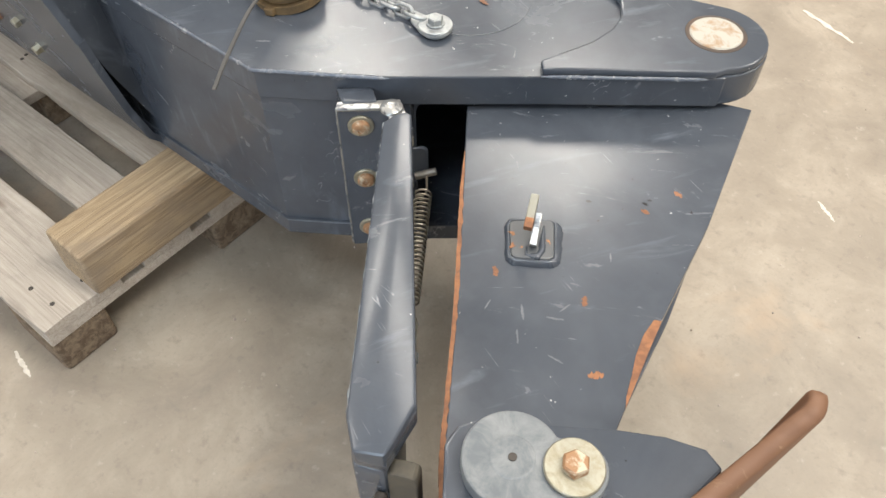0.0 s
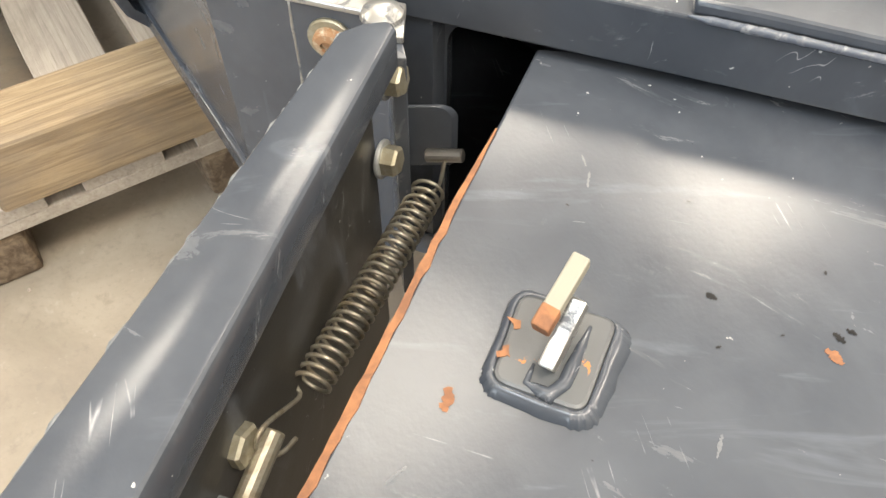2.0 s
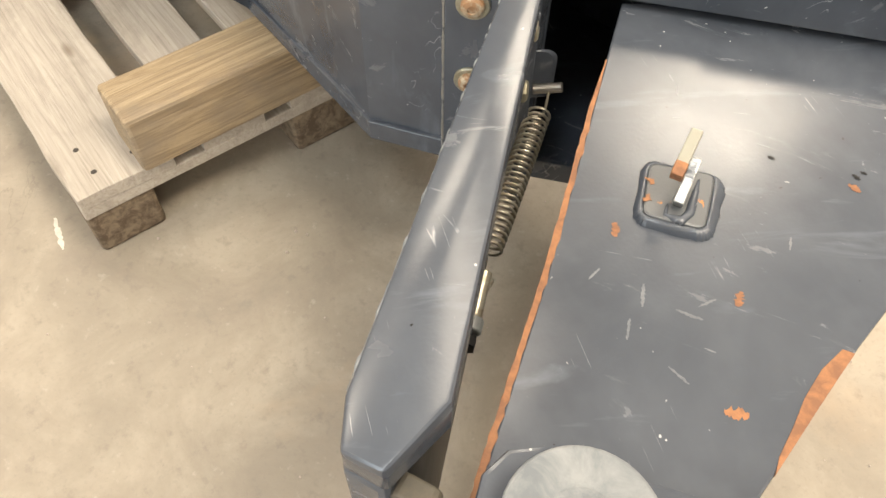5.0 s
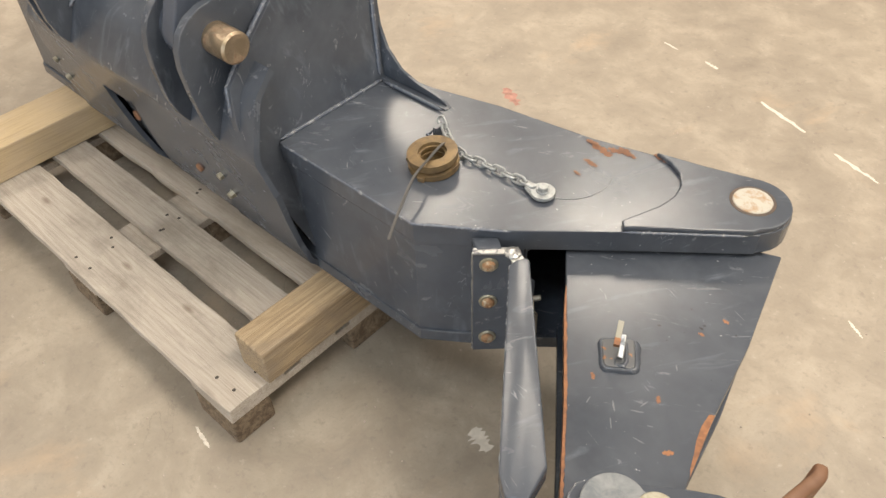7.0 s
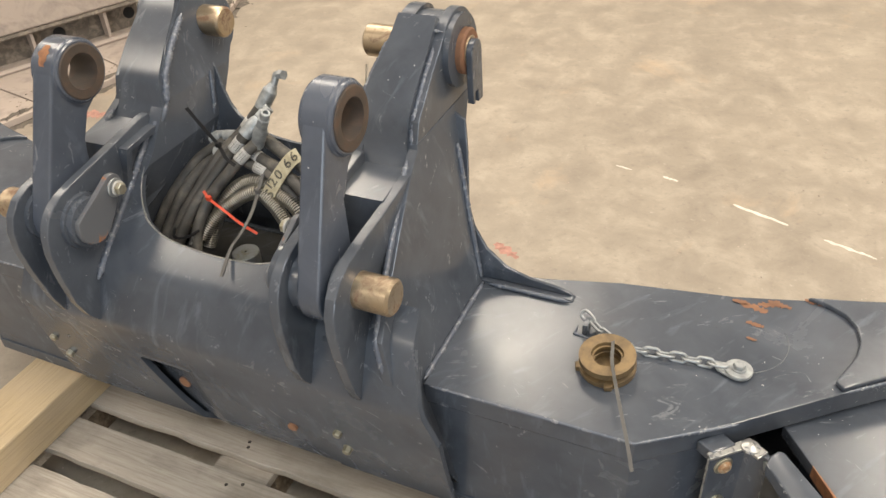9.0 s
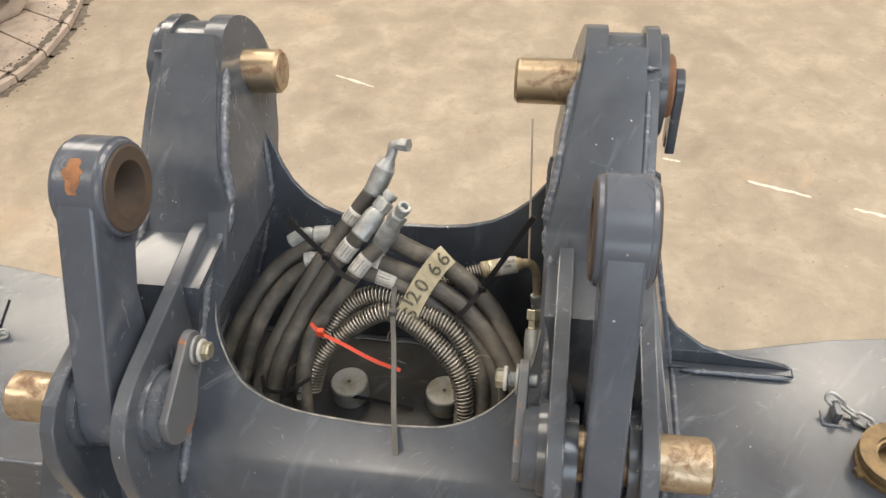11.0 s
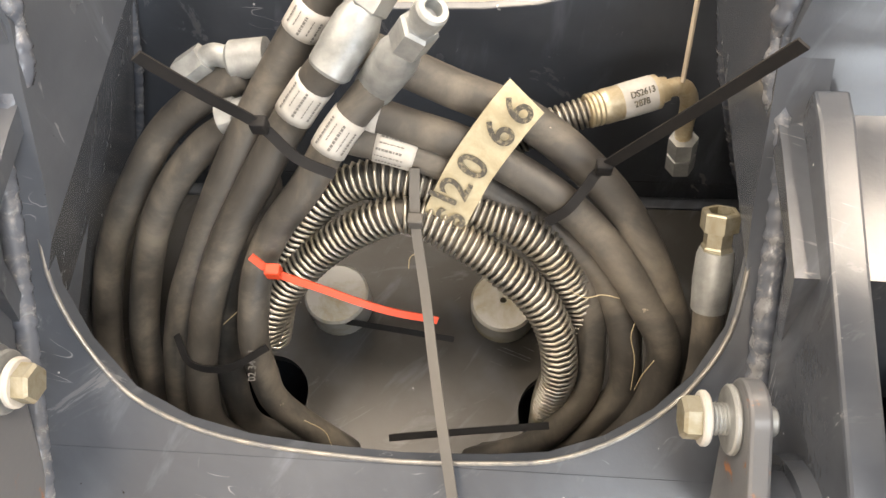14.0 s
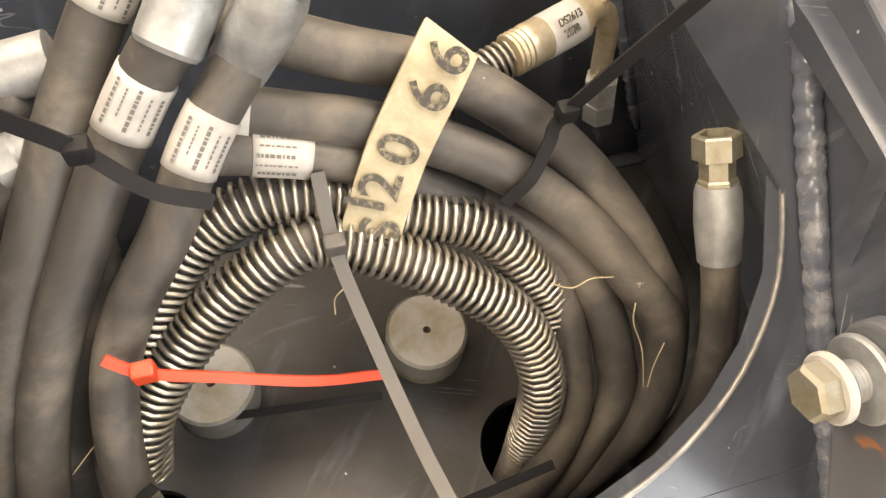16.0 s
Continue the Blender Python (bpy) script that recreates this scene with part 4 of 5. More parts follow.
def fillet(inner, outer, z_in, z_out, mat, parent):
    """A rippled weld fillet that runs round a plate from its edge down to the surface."""
    bm = bmesh.new()
    rows, rp = [], random.Random(len(inner))
    for k, ((u0, v0), (u1, v1)) in enumerate(zip(inner, outer)):
        g = 1.0 + rp.uniform(-0.10, 0.10)
        row = []
        for f, h in ((0.0, 0.0), (0.0, 1.0), (0.3, 0.98), (0.62, 0.74), (0.88, 0.30), (1.0, 0.0)):
            row.append(bm.verts.new((u0 + (u1 - u0) * f * g, v0 + (v1 - v0) * f * g, z_out + (z_in - z_out) * h * (1 + rp.uniform(-0.05, 0.05)))))
        rows.append(row)
    n = len(rows)
    for k in range(n):
        a, b = rows[k], rows[(k + 1) % n]
        for m in range(5):
            bm.faces.new((a[m], a[m + 1], b[m + 1], b[m]))
    return part("weld_fillet", bm, mat, parent, smooth=True)


def along(pts, per):
    """The closed outline with every side divided into short steps."""
    out = []
    for (u0, v0), (u1, v1) in zip(pts, pts[1:] + pts[:1]):
        out += [(u0 + (u1 - u0) * k / per, v0 + (v1 - v0) * k / per) for k in range(per)]
    return out


fillet(along(rounded(PAD, 0.008), 5), along(rounded([(1.1045, -0.336), (1.1440, -0.3885), (1.1925, -0.3550), (1.1610, -0.3005)], 0.013), 5), 0.4832, 0.4771, PAINT, pad)


def bar(name, p0, p1, width, thick, mat, label, parent):
    """A flat bar whose upper face runs from p0 to p1."""
    p0, p1 = Vector(p0), Vector(p1)
    d = (p1 - p0).normalized()
    side = d.cross(Vector((0, 0, 1))).normalized()
    down = d.cross(side).normalized()
    down = down if down.z < 0 else -down
    bm = bmesh.new()
    ends = [[bm.verts.new(p + side * a * width / 2 + down * b * thick) for a, b in ((-1, 0), (1, 0), (1, 1), (-1, 1))] for p in (p0, p1)]
    bm.faces.new(ends[0])
    bm.faces.new(ends[1])
    for k in range(4):
        bm.faces.new((ends[0][k], ends[0][(k + 1) % 4], ends[1][(k + 1) % 4], ends[1][k]))
    bmesh.ops.recalc_face_normals(bm, faces=bm.faces)
    return part(name, bevelled(bm, 0.0011, 2), mat, parent, label)


bar("lock_lug", (1.1325, -0.3235, 0.5275), (1.1478, -0.3572, 0.5155), 0.0088, 0.0095, LUG, "scraped bare steel locking lug with rust", pad)
bar("rust_patch", (1.1435, -0.3477, 0.5192), (1.1482, -0.3580, 0.5156), 0.0093, 0.0100, TORCH, "rusted lug end", pad)
bar("lug_foot", (1.1440, -0.3310, 0.5115), (1.1582, -0.3592, 0.4945), 0.0080, 0.0150, BARE, "scraped bare steel foot", pad)
weld([(1.150, -0.358, 0.4838), (1.156, -0.367, 0.4838), (1.167, -0.362, 0.4838), (1.166, -0.352, 0.4838), (1.148, -0.322, 0.4838)], 0.0056, pad, 0.004, "", PAINT)
for cx, cy in ((1.1265, -0.3525), (1.1375, -0.3665)):
    chip = [(cx + 0.0042 * (0.7 + 0.5 * math.sin(k * 2.4 + cx * 900)) * math.cos(k * 0.7), cy + 0.0042 * (0.7 + 0.5 * math.cos(k * 1.7 + cy * 700)) * math.sin(k * 0.7)) for k in range(9)]
    part("rust_chip", flat(chip, 0.4846, 0.4850), TORCH, pad, "orange rust chip")

# flap with its spring
def flap_at(pts, top, z0):
    bm = bmesh.new()
    lo = [bm.verts.new((u, v, z0)) for u, v in pts]
    hi = [bm.verts.new((u, v, z)) for (u, v), z in zip(pts, top)]
    bm.faces.new(lo)
    bm.faces.new(hi)
    n = len(pts)
    for k in range(n):
        bm.faces.new((lo[k], lo[(k + 1) % n], hi[(k + 1) % n], hi[k]))
    bmesh.ops.recalc_face_normals(bm, faces=bm.faces)
    return bevelled(bm, 0.004, 3, 40)


flap = thing("spring_flap", "slate painted steel flap lever held back by a spring", "lever")
flap_plan = [(0.935, -0.346), (0.938, -0.331), (0.948, -0.318), (0.957, -0.320), (1.199, -0.597), (1.208, -0.648), (1.182, -0.660), (1.155, -0.639)]
part("flap_top", flap_at(flap_plan, [0.537 + 0.166 * (u - 0.957) + 0.1197 * (v + 0.32) for u, v in flap_plan], 0.505), PAINT, flap, "slate painted flap top with chipped edge")
# The web's dark colour carries the shade below the flap top.
part("flap_web", flat([(0.938, -0.342), (0.9435, -0.332), (1.1855, -0.609), (1.199, -0.64), (1.182, -0.658), (1.157, -0.636)], 0.215, 0.5045, 0.003), SHADED_PAINT, flap, "flap web painted darker for its shade")
part("flap_foot", flat([(1.154, -0.637), (1.181, -0.6615), (1.207, -0.649), (1.198, -0.628), (1.176, -0.62)], 0.278, 0.505, 0.005), PAINT, flap)
# Dark plate put where the flap's channel end is an open, shaded slot.
part("rubber_buffer", prism(rounded([(0.002, 0.302), (0.030, 0.302), (0.030, 0.498), (0.002, 0.498)], 0.009), lambda u, v, w: (1.2035 + 0.9 * u - 0.42 * w, -0.647 + 0.42 * u + 0.9 * w, v), 0.0, 0.016, 0.002), SLOT_DARK, flap, "dark plate standing in for the shaded slot")
part("buffer_bolt", rod((1.203, -0.652, 0.46), (1.208, -0.662, 0.46), 0.006, 12, 0.001), NAIL, flap)
worn = [(0.9355, -0.344, 0.5285), (1.0, -0.431, 0.5285), (1.08, -0.538, 0.529), (1.153, -0.6365, 0.5295)]
part("worn_edge", swept([q + Vector((0.0, 0.0, 0.0006 * math.sin(k * 2.3))) for k, q in enumerate(smooth_line(worn, 30))], 0.0013, 6, None, lambda f: max(0.12, 0.3 + 0.9 * math.sin(f * 91) * math.sin(f * 37 + 1))), PALE, flap, "chipped pale edge", smooth=True)
# bolt, pin and spring between the flap and the frame
bolt_at = Vector((1.091, -0.489, 0.425))
hex_bolt(bolt_at + Vector((-0.012, -0.009, 0)), (0.77, 0.62, 0.1), 0.0125, 0.011, flap, 0.016, BOLT, ZINC)
part("spring_post", rod((1.112, -0.509, 0.408), (1.084, -0.474, 0.418), 0.0065, 14, 0.001), SPRING, flap)
part("post_collar", rod((1.113, -0.516, 0.408), (1.106, -0.507, 0.410), 0.0125, 18, 0.001), ZINC, flap)
hex_bolt((1.119, -0.524, 0.40), (-0.62, 0.77, 0.0), 0.011, 0.012, flap, 0, BLACK)
P0, P1 = Vector((0.948, -0.293, 0.374)), Vector((1.052, -0.443, 0.382))
d = P1 - P0
u = d.orthogonal().normalized()
w = d.normalized().cross(u)
coil = []
TURNS = 25
for k in range(TURNS * 16 + 1):
    f = k / (TURNS * 16)
    a = math.tau * TURNS * f
    sag = 0.004 * math.sin(math.pi * f)
    coil.append(P0 + d * f + 0.0118 * (math.cos(a) * u + math.sin(a) * w) - Vector((0, 0, sag)))
top_hook = smooth_line([(0.930, -0.262, 0.372), (0.936, -0.262, 0.384), (0.940, -0.274, 0.388), tuple(P0 + w * 0.006 - d * 0.03), tuple(coil[0])], 5)
low_hook = smooth_line([tuple(coil[-1]), tuple(P1 + d * 0.045 + u * 0.004), (1.084, -0.479, 0.428), (1.090, -0.487, 0.418), (1.092, -0.477, 0.406), (1.085, -0.465, 0.398)], 6)
part("tension_spring", swept(top_hook[:-1] + coil + low_hook[1:], 0.0015, 7), SPRING, flap, "long steel tension spring", smooth=True)
part("spring_pin", rod((0.926, -0.283, 0.384), (0.947, -0.263, 0.391), 0.0052, 14, 0.001), STEEL, flap)

# ---- ring and chain on the wing ----
ring = thing("bronze_ring", "brown bronze grooved ring tied to the wing plate", "ring")
tilt_ring = Matrix.Translation((0.674, -0.238, 0.532)) @ Euler((radians(4), radians(-3), 0)).to_matrix().to_4x4()
prof = ((0, 0.024), (0, 0.047), (0.35, 0.0475), (0.38, 0.040), (0.60, 0.040), (0.64, 0.0465), (1, 0.0465), (1, 0.0265), (0.8, 0.0255), (0.78, 0.0225), (0.62, 0.0225), (0.6, 0.0245), (0.4, 0.0245), (0.38, 0.0225), (0.22, 0.0225), (0.2, 0.0245), (0, 0.024))
body = part("ring_body", turned((0, 0, 0.0), (0, 0, 0.032), prof, 40), BRONZE, ring)
for ang in (200, 285):
    c, q = math.cos(radians(ang)), math.sin(radians(ang))
    part("ring_tooth", prism([(0.044, -0.008), (0.053, -0.006), (0.053, 0.006), (0.044, 0.008)], lambda a, b, z, c=c, q=q: (a * c - b * q, a * q + b * c, z), 0.001, 0.011, 0.001), BRONZE, ring)
ring.matrix_world = tilt_ring

tie_line = smooth_line([(0.668, -0.185, 0.552), (0.675, -0.215, 0.567), (0.685, -0.26, 0.567), (0.708, -0.325, 0.575), (0.742, -0.40, 0.56), (0.76, -0.44, 0.545)], 8)


def ribbon(line, width, thick, up):
    """A flat strip along a line, its face towards up."""
    bm, loops = bmesh.new(), []
    for k, q in enumerate(line):
        d = (line[min(k + 1, len(line) - 1)] - line[max(k - 1, 0)]).normalized()
        side = d.cross(Vector(up)).normalized()
        n = side.cross(d)
        loops.append([bm.verts.new(q + side * a * width / 2 + n * b * thick / 2) for a, b in ((-1, -1), (1, -1), (1, 1), (-1, 1))])
    for a, b in zip(loops, loops[1:]):
        for j in range(4):
            bm.faces.new((a[j], a[(j + 1) % 4], b[(j + 1) % 4], b[j]))
    bm.faces.new(loops[0])
    bm.faces.new(loops[-1])
    return bm


def cable_tie(label, pts, mat, head_at=None, width=0.0055, up=(0, -0.7, 0.7), n=8):
    tie = thing("cable_tie", label, "cable tie")
    part("strip", ribbon(smooth_line(pts, n), width, 0.0016, up), mat, tie)
    if head_at is not None:
        h = Vector(head_at)
        part("head", box(h.x - 0.005, h.x + 0.005, h.y - 0.004, h.y + 0.004, h.z - 0.005, h.z + 0.005, 0.0015), mat, tie)
    return tie


cable_tie("long grey plastic cable tie through the bronze ring", [tuple(p) for p in tie_line[::8]], GREY_TIE, (0.669, -0.192, 0.556))

chain = thing("chain", "short galvanised chain from a tab to a bolted swivel plate", "chain")
part("chain_tab", box(0.612, 0.622, -0.175, -0.150, 0.530, 0.552, 0.002), PAINT, chain)
weld([(0.600, -0.155, 0.531), (0.600, -0.178, 0.531), (0.626, -0.181, 0.531)], 0.004, chain)


def chain_link(p, d, up, parent, length=0.027, wide=0.0155, r=0.0027):
    p, d, up = Vector(p), Vector(d).normalized(), Vector(up).normalized()
    side = d.cross(up).normalized()
    h, q = (length - wide) / 2, wide / 2 - r * 0.5
    loop = [(h + q * math.cos(a), q * math.sin(a)) for a in (radians(t) for t in range(-90, 91, 20))] + [(-h + q * math.cos(a), q * math.sin(a)) for a in (radians(t) for t in range(90, 271, 20))]
    pts = [p + d * a + side * b for a, b in loop]
    bm, loops = bmesh.new(), []
    n = len(pts)
    for k in range(n):
        t = (pts[(k + 1) % n] - pts[k - 1]).normalized()
        o = t.cross(d.cross(side)).normalized()
        e = t.cross(o)
        loops.append([bm.verts.new(pts[k] + r * (math.cos(math.tau * j / 8) * o + math.sin(math.tau * j / 8) * e)) for j in range(8)])
    for k in range(n):
        a, b = loops[k], loops[(k + 1) % n]
        for j in range(8):
            bm.faces.new((a[j], a[(j + 1) % 8], b[(j + 1) % 8], b[j]))
    return part("chain_link", bm, ZINC, parent, smooth=True)


route = smooth_line([(0.616, -0.152, 0.550), (0.632, -0.160, 0.543), (0.66, -0.176, 0.536), (0.70, -0.186, 0.535), (0.75, -0.182, 0.535), (0.80, -0.178, 0.535), (0.842, -0.176, 0.537)], 20)
dist = [0.0]
for a, b in zip(route, route[1:]):
    dist.append(dist[-1] + (b - a).length)
count = int(dist[-1] / 0.0205)
for k in range(count + 1):
    want = dist[-1] * k / count
    j = min(range(len(dist)), key=lambda i: abs(dist[i] - want))
    d = route[min(j + 1, len(route) - 1)] - route[max(j - 1, 0)]
    up = (0.15, 0.45, 0.9) if k % 2 else (0.1, -0.75, 0.45)
    chain_link(route[j] + Vector((0, 0, 0.002)), d, up, chain, 0.030 if k < count else 0.034, 0.017 if k < count else 0.022)
swivel = part("swivel_plate", flat(arc(0.874, -0.176, 0.0225, -110, 150, 16) + [(0.838, -0.170), (0.836, -0.178), (0.842, -0.187)], 0.534, 0.538, 0.001), ZINC, chain)
part("washer", rod((0.874, -0.176, 0.538), (0.874, -0.176, 0.541), 0.0225, 28, 0.001), ZINC, swivel)
hex_bolt((0.874, -0.176, 0.541), (0, 0, 1), 0.010, 0.008, swivel, 0.012, ZINC)
part("washer", rod((0.874, -0.176, 0.530), (0.874, -0.176, 0.534), 0.019, 28, 0.001), ZINC, swivel)

spare = thing("chain", "short loose galvanised chain end on the far wing plate", "chain")
for k, (p, dd, up) in enumerate((((-0.700, -0.166, 0.5345), (0.9, 0.35, 0.0), (0.1, 0.2, 0.95)), ((-0.682, -0.160, 0.537), (0.9, 0.3, 0.1), (0.1, -0.75, 0.45)), ((-0.722, -0.176, 0.537), (0.8, 0.5, -0.1), (0.3, -0.75, 0.5)))):
    chain_link(p, dd, up, spare, 0.030, 0.017)
cable_tie("short black cable tie end standing off the far wing", [(-0.690, -0.150, 0.535), (-0.683, -0.138, 0.552), (-0.672, -0.118, 0.578)], BLACK, None, 0.004, (0, -1, 0.3))

# ---- hoses in the well ----
def hose(label, pts, r=0.0112, bands=(), n=9):
    ob = thing("hydraulic_hose", label, "hose", "coiled hydraulic hoses")
    line = smooth_line(pts, n)
    body = part("hose_body", swept(line, r, 14), RUBBER, ob, smooth=True)
    for f0, f1 in bands:
        a, b = int(f0 * (len(line) - 1)), int(f1 * (len(line) - 1))
        part("label_band", swept(line[a:max(b, a + 2) + 1], r + 0.0007, 16), WHITE, body, "white printed label", smooth=True)
        c = line[(a + b) // 2]
        along = (line[b] - line[a]).normalized()
        up = Vector((0.15, -0.72, 0.68))
        up = (up - along * up.dot(along)).normalized()
        side = along.cross(up)
        span = (line[b] - line[a]).length
        rp = random.Random(a + b)
        for k in range(5):
            ang = radians(-44 + 22 * k)
            face = up * math.cos(ang) + side * math.sin(ang)
            across = along.cross(face)
            q = c + face * (r + 0.0011)
            row = bmesh.new()
            g = -span * rp.uniform(0.28, 0.40)
            hw = 0.0004 if k % 2 else 0.0008
            while g < span * rp.uniform(0.12, 0.38):
                g2 = g + rp.uniform(0.0008, 0.0022)
                row.faces.new([row.verts.new(q + along * e + across * h) for e, h in ((g, -hw), (g2, -hw), (g2, hw), (g, hw))])
                g = g2 + rp.uniform(0.0004, 0.0009)
            part("print_line", row, PRINT, body)
    return ob, line


def ferrule(ob, base, tip, r, steps, mat, name="ferrule"):
    return part(name, turned(base, tip, [(f, r * k) for f, k in steps], 20), mat, ob)


def wire_guard(ob, line, r, pitch, wire):
    """A steel wire wound round a hose."""
    cum = [0.0]
    for a, b in zip(line, line[1:]):
        cum.append(cum[-1] + (b - a).length)
    fr = frames_along(line)
    turns = int(cum[-1] / pitch)
    pts, j = [], 0
    for k in range(turns * 10):
        want = cum[-1] * k / (turns * 10)
        while j < len(cum) - 2 and cum[j + 1] < want:
            j += 1
        f = (want - cum[j]) / max(1e-9, cum[j + 1] - cum[j])
        q = line[j].lerp(line[j + 1], f)
        _, u, w = fr[j]
        a = math.tau * k / 10
        pts.append(q + r * (math.cos(a) * u + math.sin(a) * w))
    return part("wire_guard", swept(pts, wire, 5), COIL, ob, "bright wound wire guard", smooth=True)


hose("black rubber hydraulic hose curving from an elbow fitting", [(-0.103, -0.142, 0.777), (-0.144, -0.154, 0.755), (-0.168, -0.166, 0.737), (-0.189, -0.181, 0.713), (-0.213, -0.203, 0.680), (-0.230, -0.229, 0.646), (-0.240, -0.261, 0.608), (-0.237, -0.294, 0.581), (-0.212, -0.325, 0.574), (-0.137, -0.362, 0.525)])
hose("black rubber hydraulic hose coiled in the well", [(-0.100, -0.169, 0.755), (-0.119, -0.171, 0.751), (-0.142, -0.180, 0.736), (-0.166, -0.195, 0.711), (-0.183, -0.213, 0.685), (-0.197, -0.239, 0.650), (-0.206, -0.270, 0.612), (-0.203, -0.300, 0.577), (-0.188, -0.326, 0.545), (-0.132, -0.343, 0.526)])
hose("black rubber hydraulic hose tied into the coil", [(-0.107, -0.183, 0.747), (-0.094, -0.196, 0.724), (-0.116, -0.220, 0.687), (-0.134, -0.243, 0.646), (-0.143, -0.267, 0.613), (-0.143, -0.292, 0.575), (-0.132, -0.317, 0.547), (-0.096, -0.324, 0.523)])
ha, la = hose("black hydraulic hose rising to a galvanised end fitting", [(-0.024, -0.112, 0.853), (-0.059, -0.132, 0.809), (-0.074, -0.146, 0.792), (-0.093, -0.172, 0.771), (-0.110, -0.191, 0.747), (-0.127, -0.208, 0.720), (-0.146, -0.231, 0.687), (-0.163, -0.257, 0.654), (-0.174, -0.287, 0.614), (-0.173, -0.320, 0.572), (-0.134, -0.338, 0.543), (-0.080, -0.342, 0.524)], 0.0118, ((0.062, 0.102),))
hb, lb = hose("black hydraulic hose with a straight galvanised end fitting", [(-0.032, -0.162, 0.820), (-0.056, -0.172, 0.792), (-0.081, -0.192, 0.761), (-0.100, -0.209, 0.735), (-0.118, -0.227, 0.709), (-0.134, -0.249, 0.680), (-0.148, -0.278, 0.642), (-0.155, -0.303, 0.609), (-0.151, -0.328, 0.570), (-0.103, -0.348, 0.527)], 0.0118, ((0.080, 0.160),))
hc, lc = hose("black hydraulic hose with a crimped galvanised end fitting", [(-0.009, -0.169, 0.806), (-0.035, -0.190, 0.782), (-0.056, -0.211, 0.756), (-0.082, -0.230, 0.726), (-0.098, -0.250, 0.697), (-0.106, -0.278, 0.660), (-0.104, -0.296, 0.632), (-0.097, -0.312, 0.591), (-0.052, -0.332, 0.529)], 0.0108, ((0.088, 0.175),))
hose("black rubber hydraulic hose arching over the coil", [(-0.028, -0.136, 0.797), (0.031, -0.153, 0.779), (0.066, -0.162, 0.770), (0.095, -0.173, 0.757), (0.122, -0.188, 0.739), (0.143, -0.204, 0.721), (0.162, -0.226, 0.699), (0.177, -0.247, 0.674), (0.188, -0.267, 0.646), (0.182, -0.298, 0.593), (0.146, -0.316, 0.543)], 0.0125)
hose("black hydraulic hose with a white label band", [(-0.034, -0.164, 0.773), (0.003, -0.173, 0.766), (0.032, -0.179, 0.760), (0.060, -0.187, 0.751), (0.090, -0.199, 0.739), (0.116, -0.213, 0.724), (0.140, -0.231, 0.705), (0.161, -0.253, 0.682), (0.178, -0.277, 0.655), (0.167, -0.309, 0.606), (0.118, -0.329, 0.540)], 0.0118, ((0.032, 0.066),))
hose("black rubber hydraulic hose with a white label band", [(-0.035, -0.180, 0.762), (-0.002, -0.184, 0.755), (0.028, -0.189, 0.745), (0.057, -0.195, 0.729), (0.088, -0.206, 0.708), (0.110, -0.222, 0.690), (0.125, -0.241, 0.667), (0.131, -0.265, 0.639), (0.128, -0.296, 0.605), (0.097, -0.323, 0.566), (0.045, -0.334, 0.531)], 0.0105, ((0.062, 0.138),))
hose("black rubber hydraulic hose looping down the well", [(0.086, -0.203, 0.711), (0.107, -0.214, 0.699), (0.133, -0.230, 0.683), (0.149, -0.253, 0.658), (0.155, -0.273, 0.635), (0.152, -0.298, 0.605), (0.110, -0.325, 0.554), (0.056, -0.330, 0.531)], 0.0115)

# galvanised ends
def end_fitting(ob, line, tip, r=0.0135, elbow=False, mat=None):
    base, tip = line[0], Vector(tip)
    d = tip - base
    ferrule(ob, base - d.normalized() * 0.012, base + d * 0.55, r, ((0, 0.9), (0.05, 1), (0.3, 1), (0.33, 1.03), (0.75, 1.03), (0.85, 0.92), (1, 0.72)), mat or ZINC)
    nut = part("nut", turned(base + d * 0.52, base + d * 0.8, ((0, r * 0.8), (0.1, r * 0.92), (0.9, r * 0.92), (1, r * 0.78)), 6), mat or ZINC, ob)
    part("thread", turned(base + d * 0.78, tip, ((0, r * 0.62), (0.4, r * 0.62), (0.42, r * 0.74), (0.9, r * 0.74), (1, r * 0.66), (1, r * 0.4), (0.6, r * 0.38)), 20), mat or ZINC, nut)


def elbow_fitting(ob, line, tip):
    base, tip = line[0], Vector(tip)
    d = tip - base
    ferrule(ob, base - d.normalized() * 0.012, base + d * 0.66, 0.0138, ((0, 0.9), (0.05, 1), (0.3, 1), (0.33, 1.03), (0.75, 1.0), (0.85, 0.8), (1, 0.6)), ZINC)
    bend = smooth_line([base + d * 0.6, base + d * 0.78, tip - Vector((0.003, 0.002, 0.0)), tip + Vector((0.006, -0.003, 0.003))], 5)
    part("elbow", swept(bend, 0.0068, 12), ZINC, ob, smooth=True)
    end = bend[-1]
    part("nut", turned(end, end + Vector((0.012, -0.004, 0.002)), ((0, 0.009), (1, 0.009)), 6), ZINC, ob)


elbow_fitting(ha, la, (0.0015, -0.0871, 0.9018))
end_fitting(hb, lb, (0.0008, -0.1294, 0.8564))
end_fitting(hc, lc, (0.0274, -0.1756, 0.8732), 0.0125)

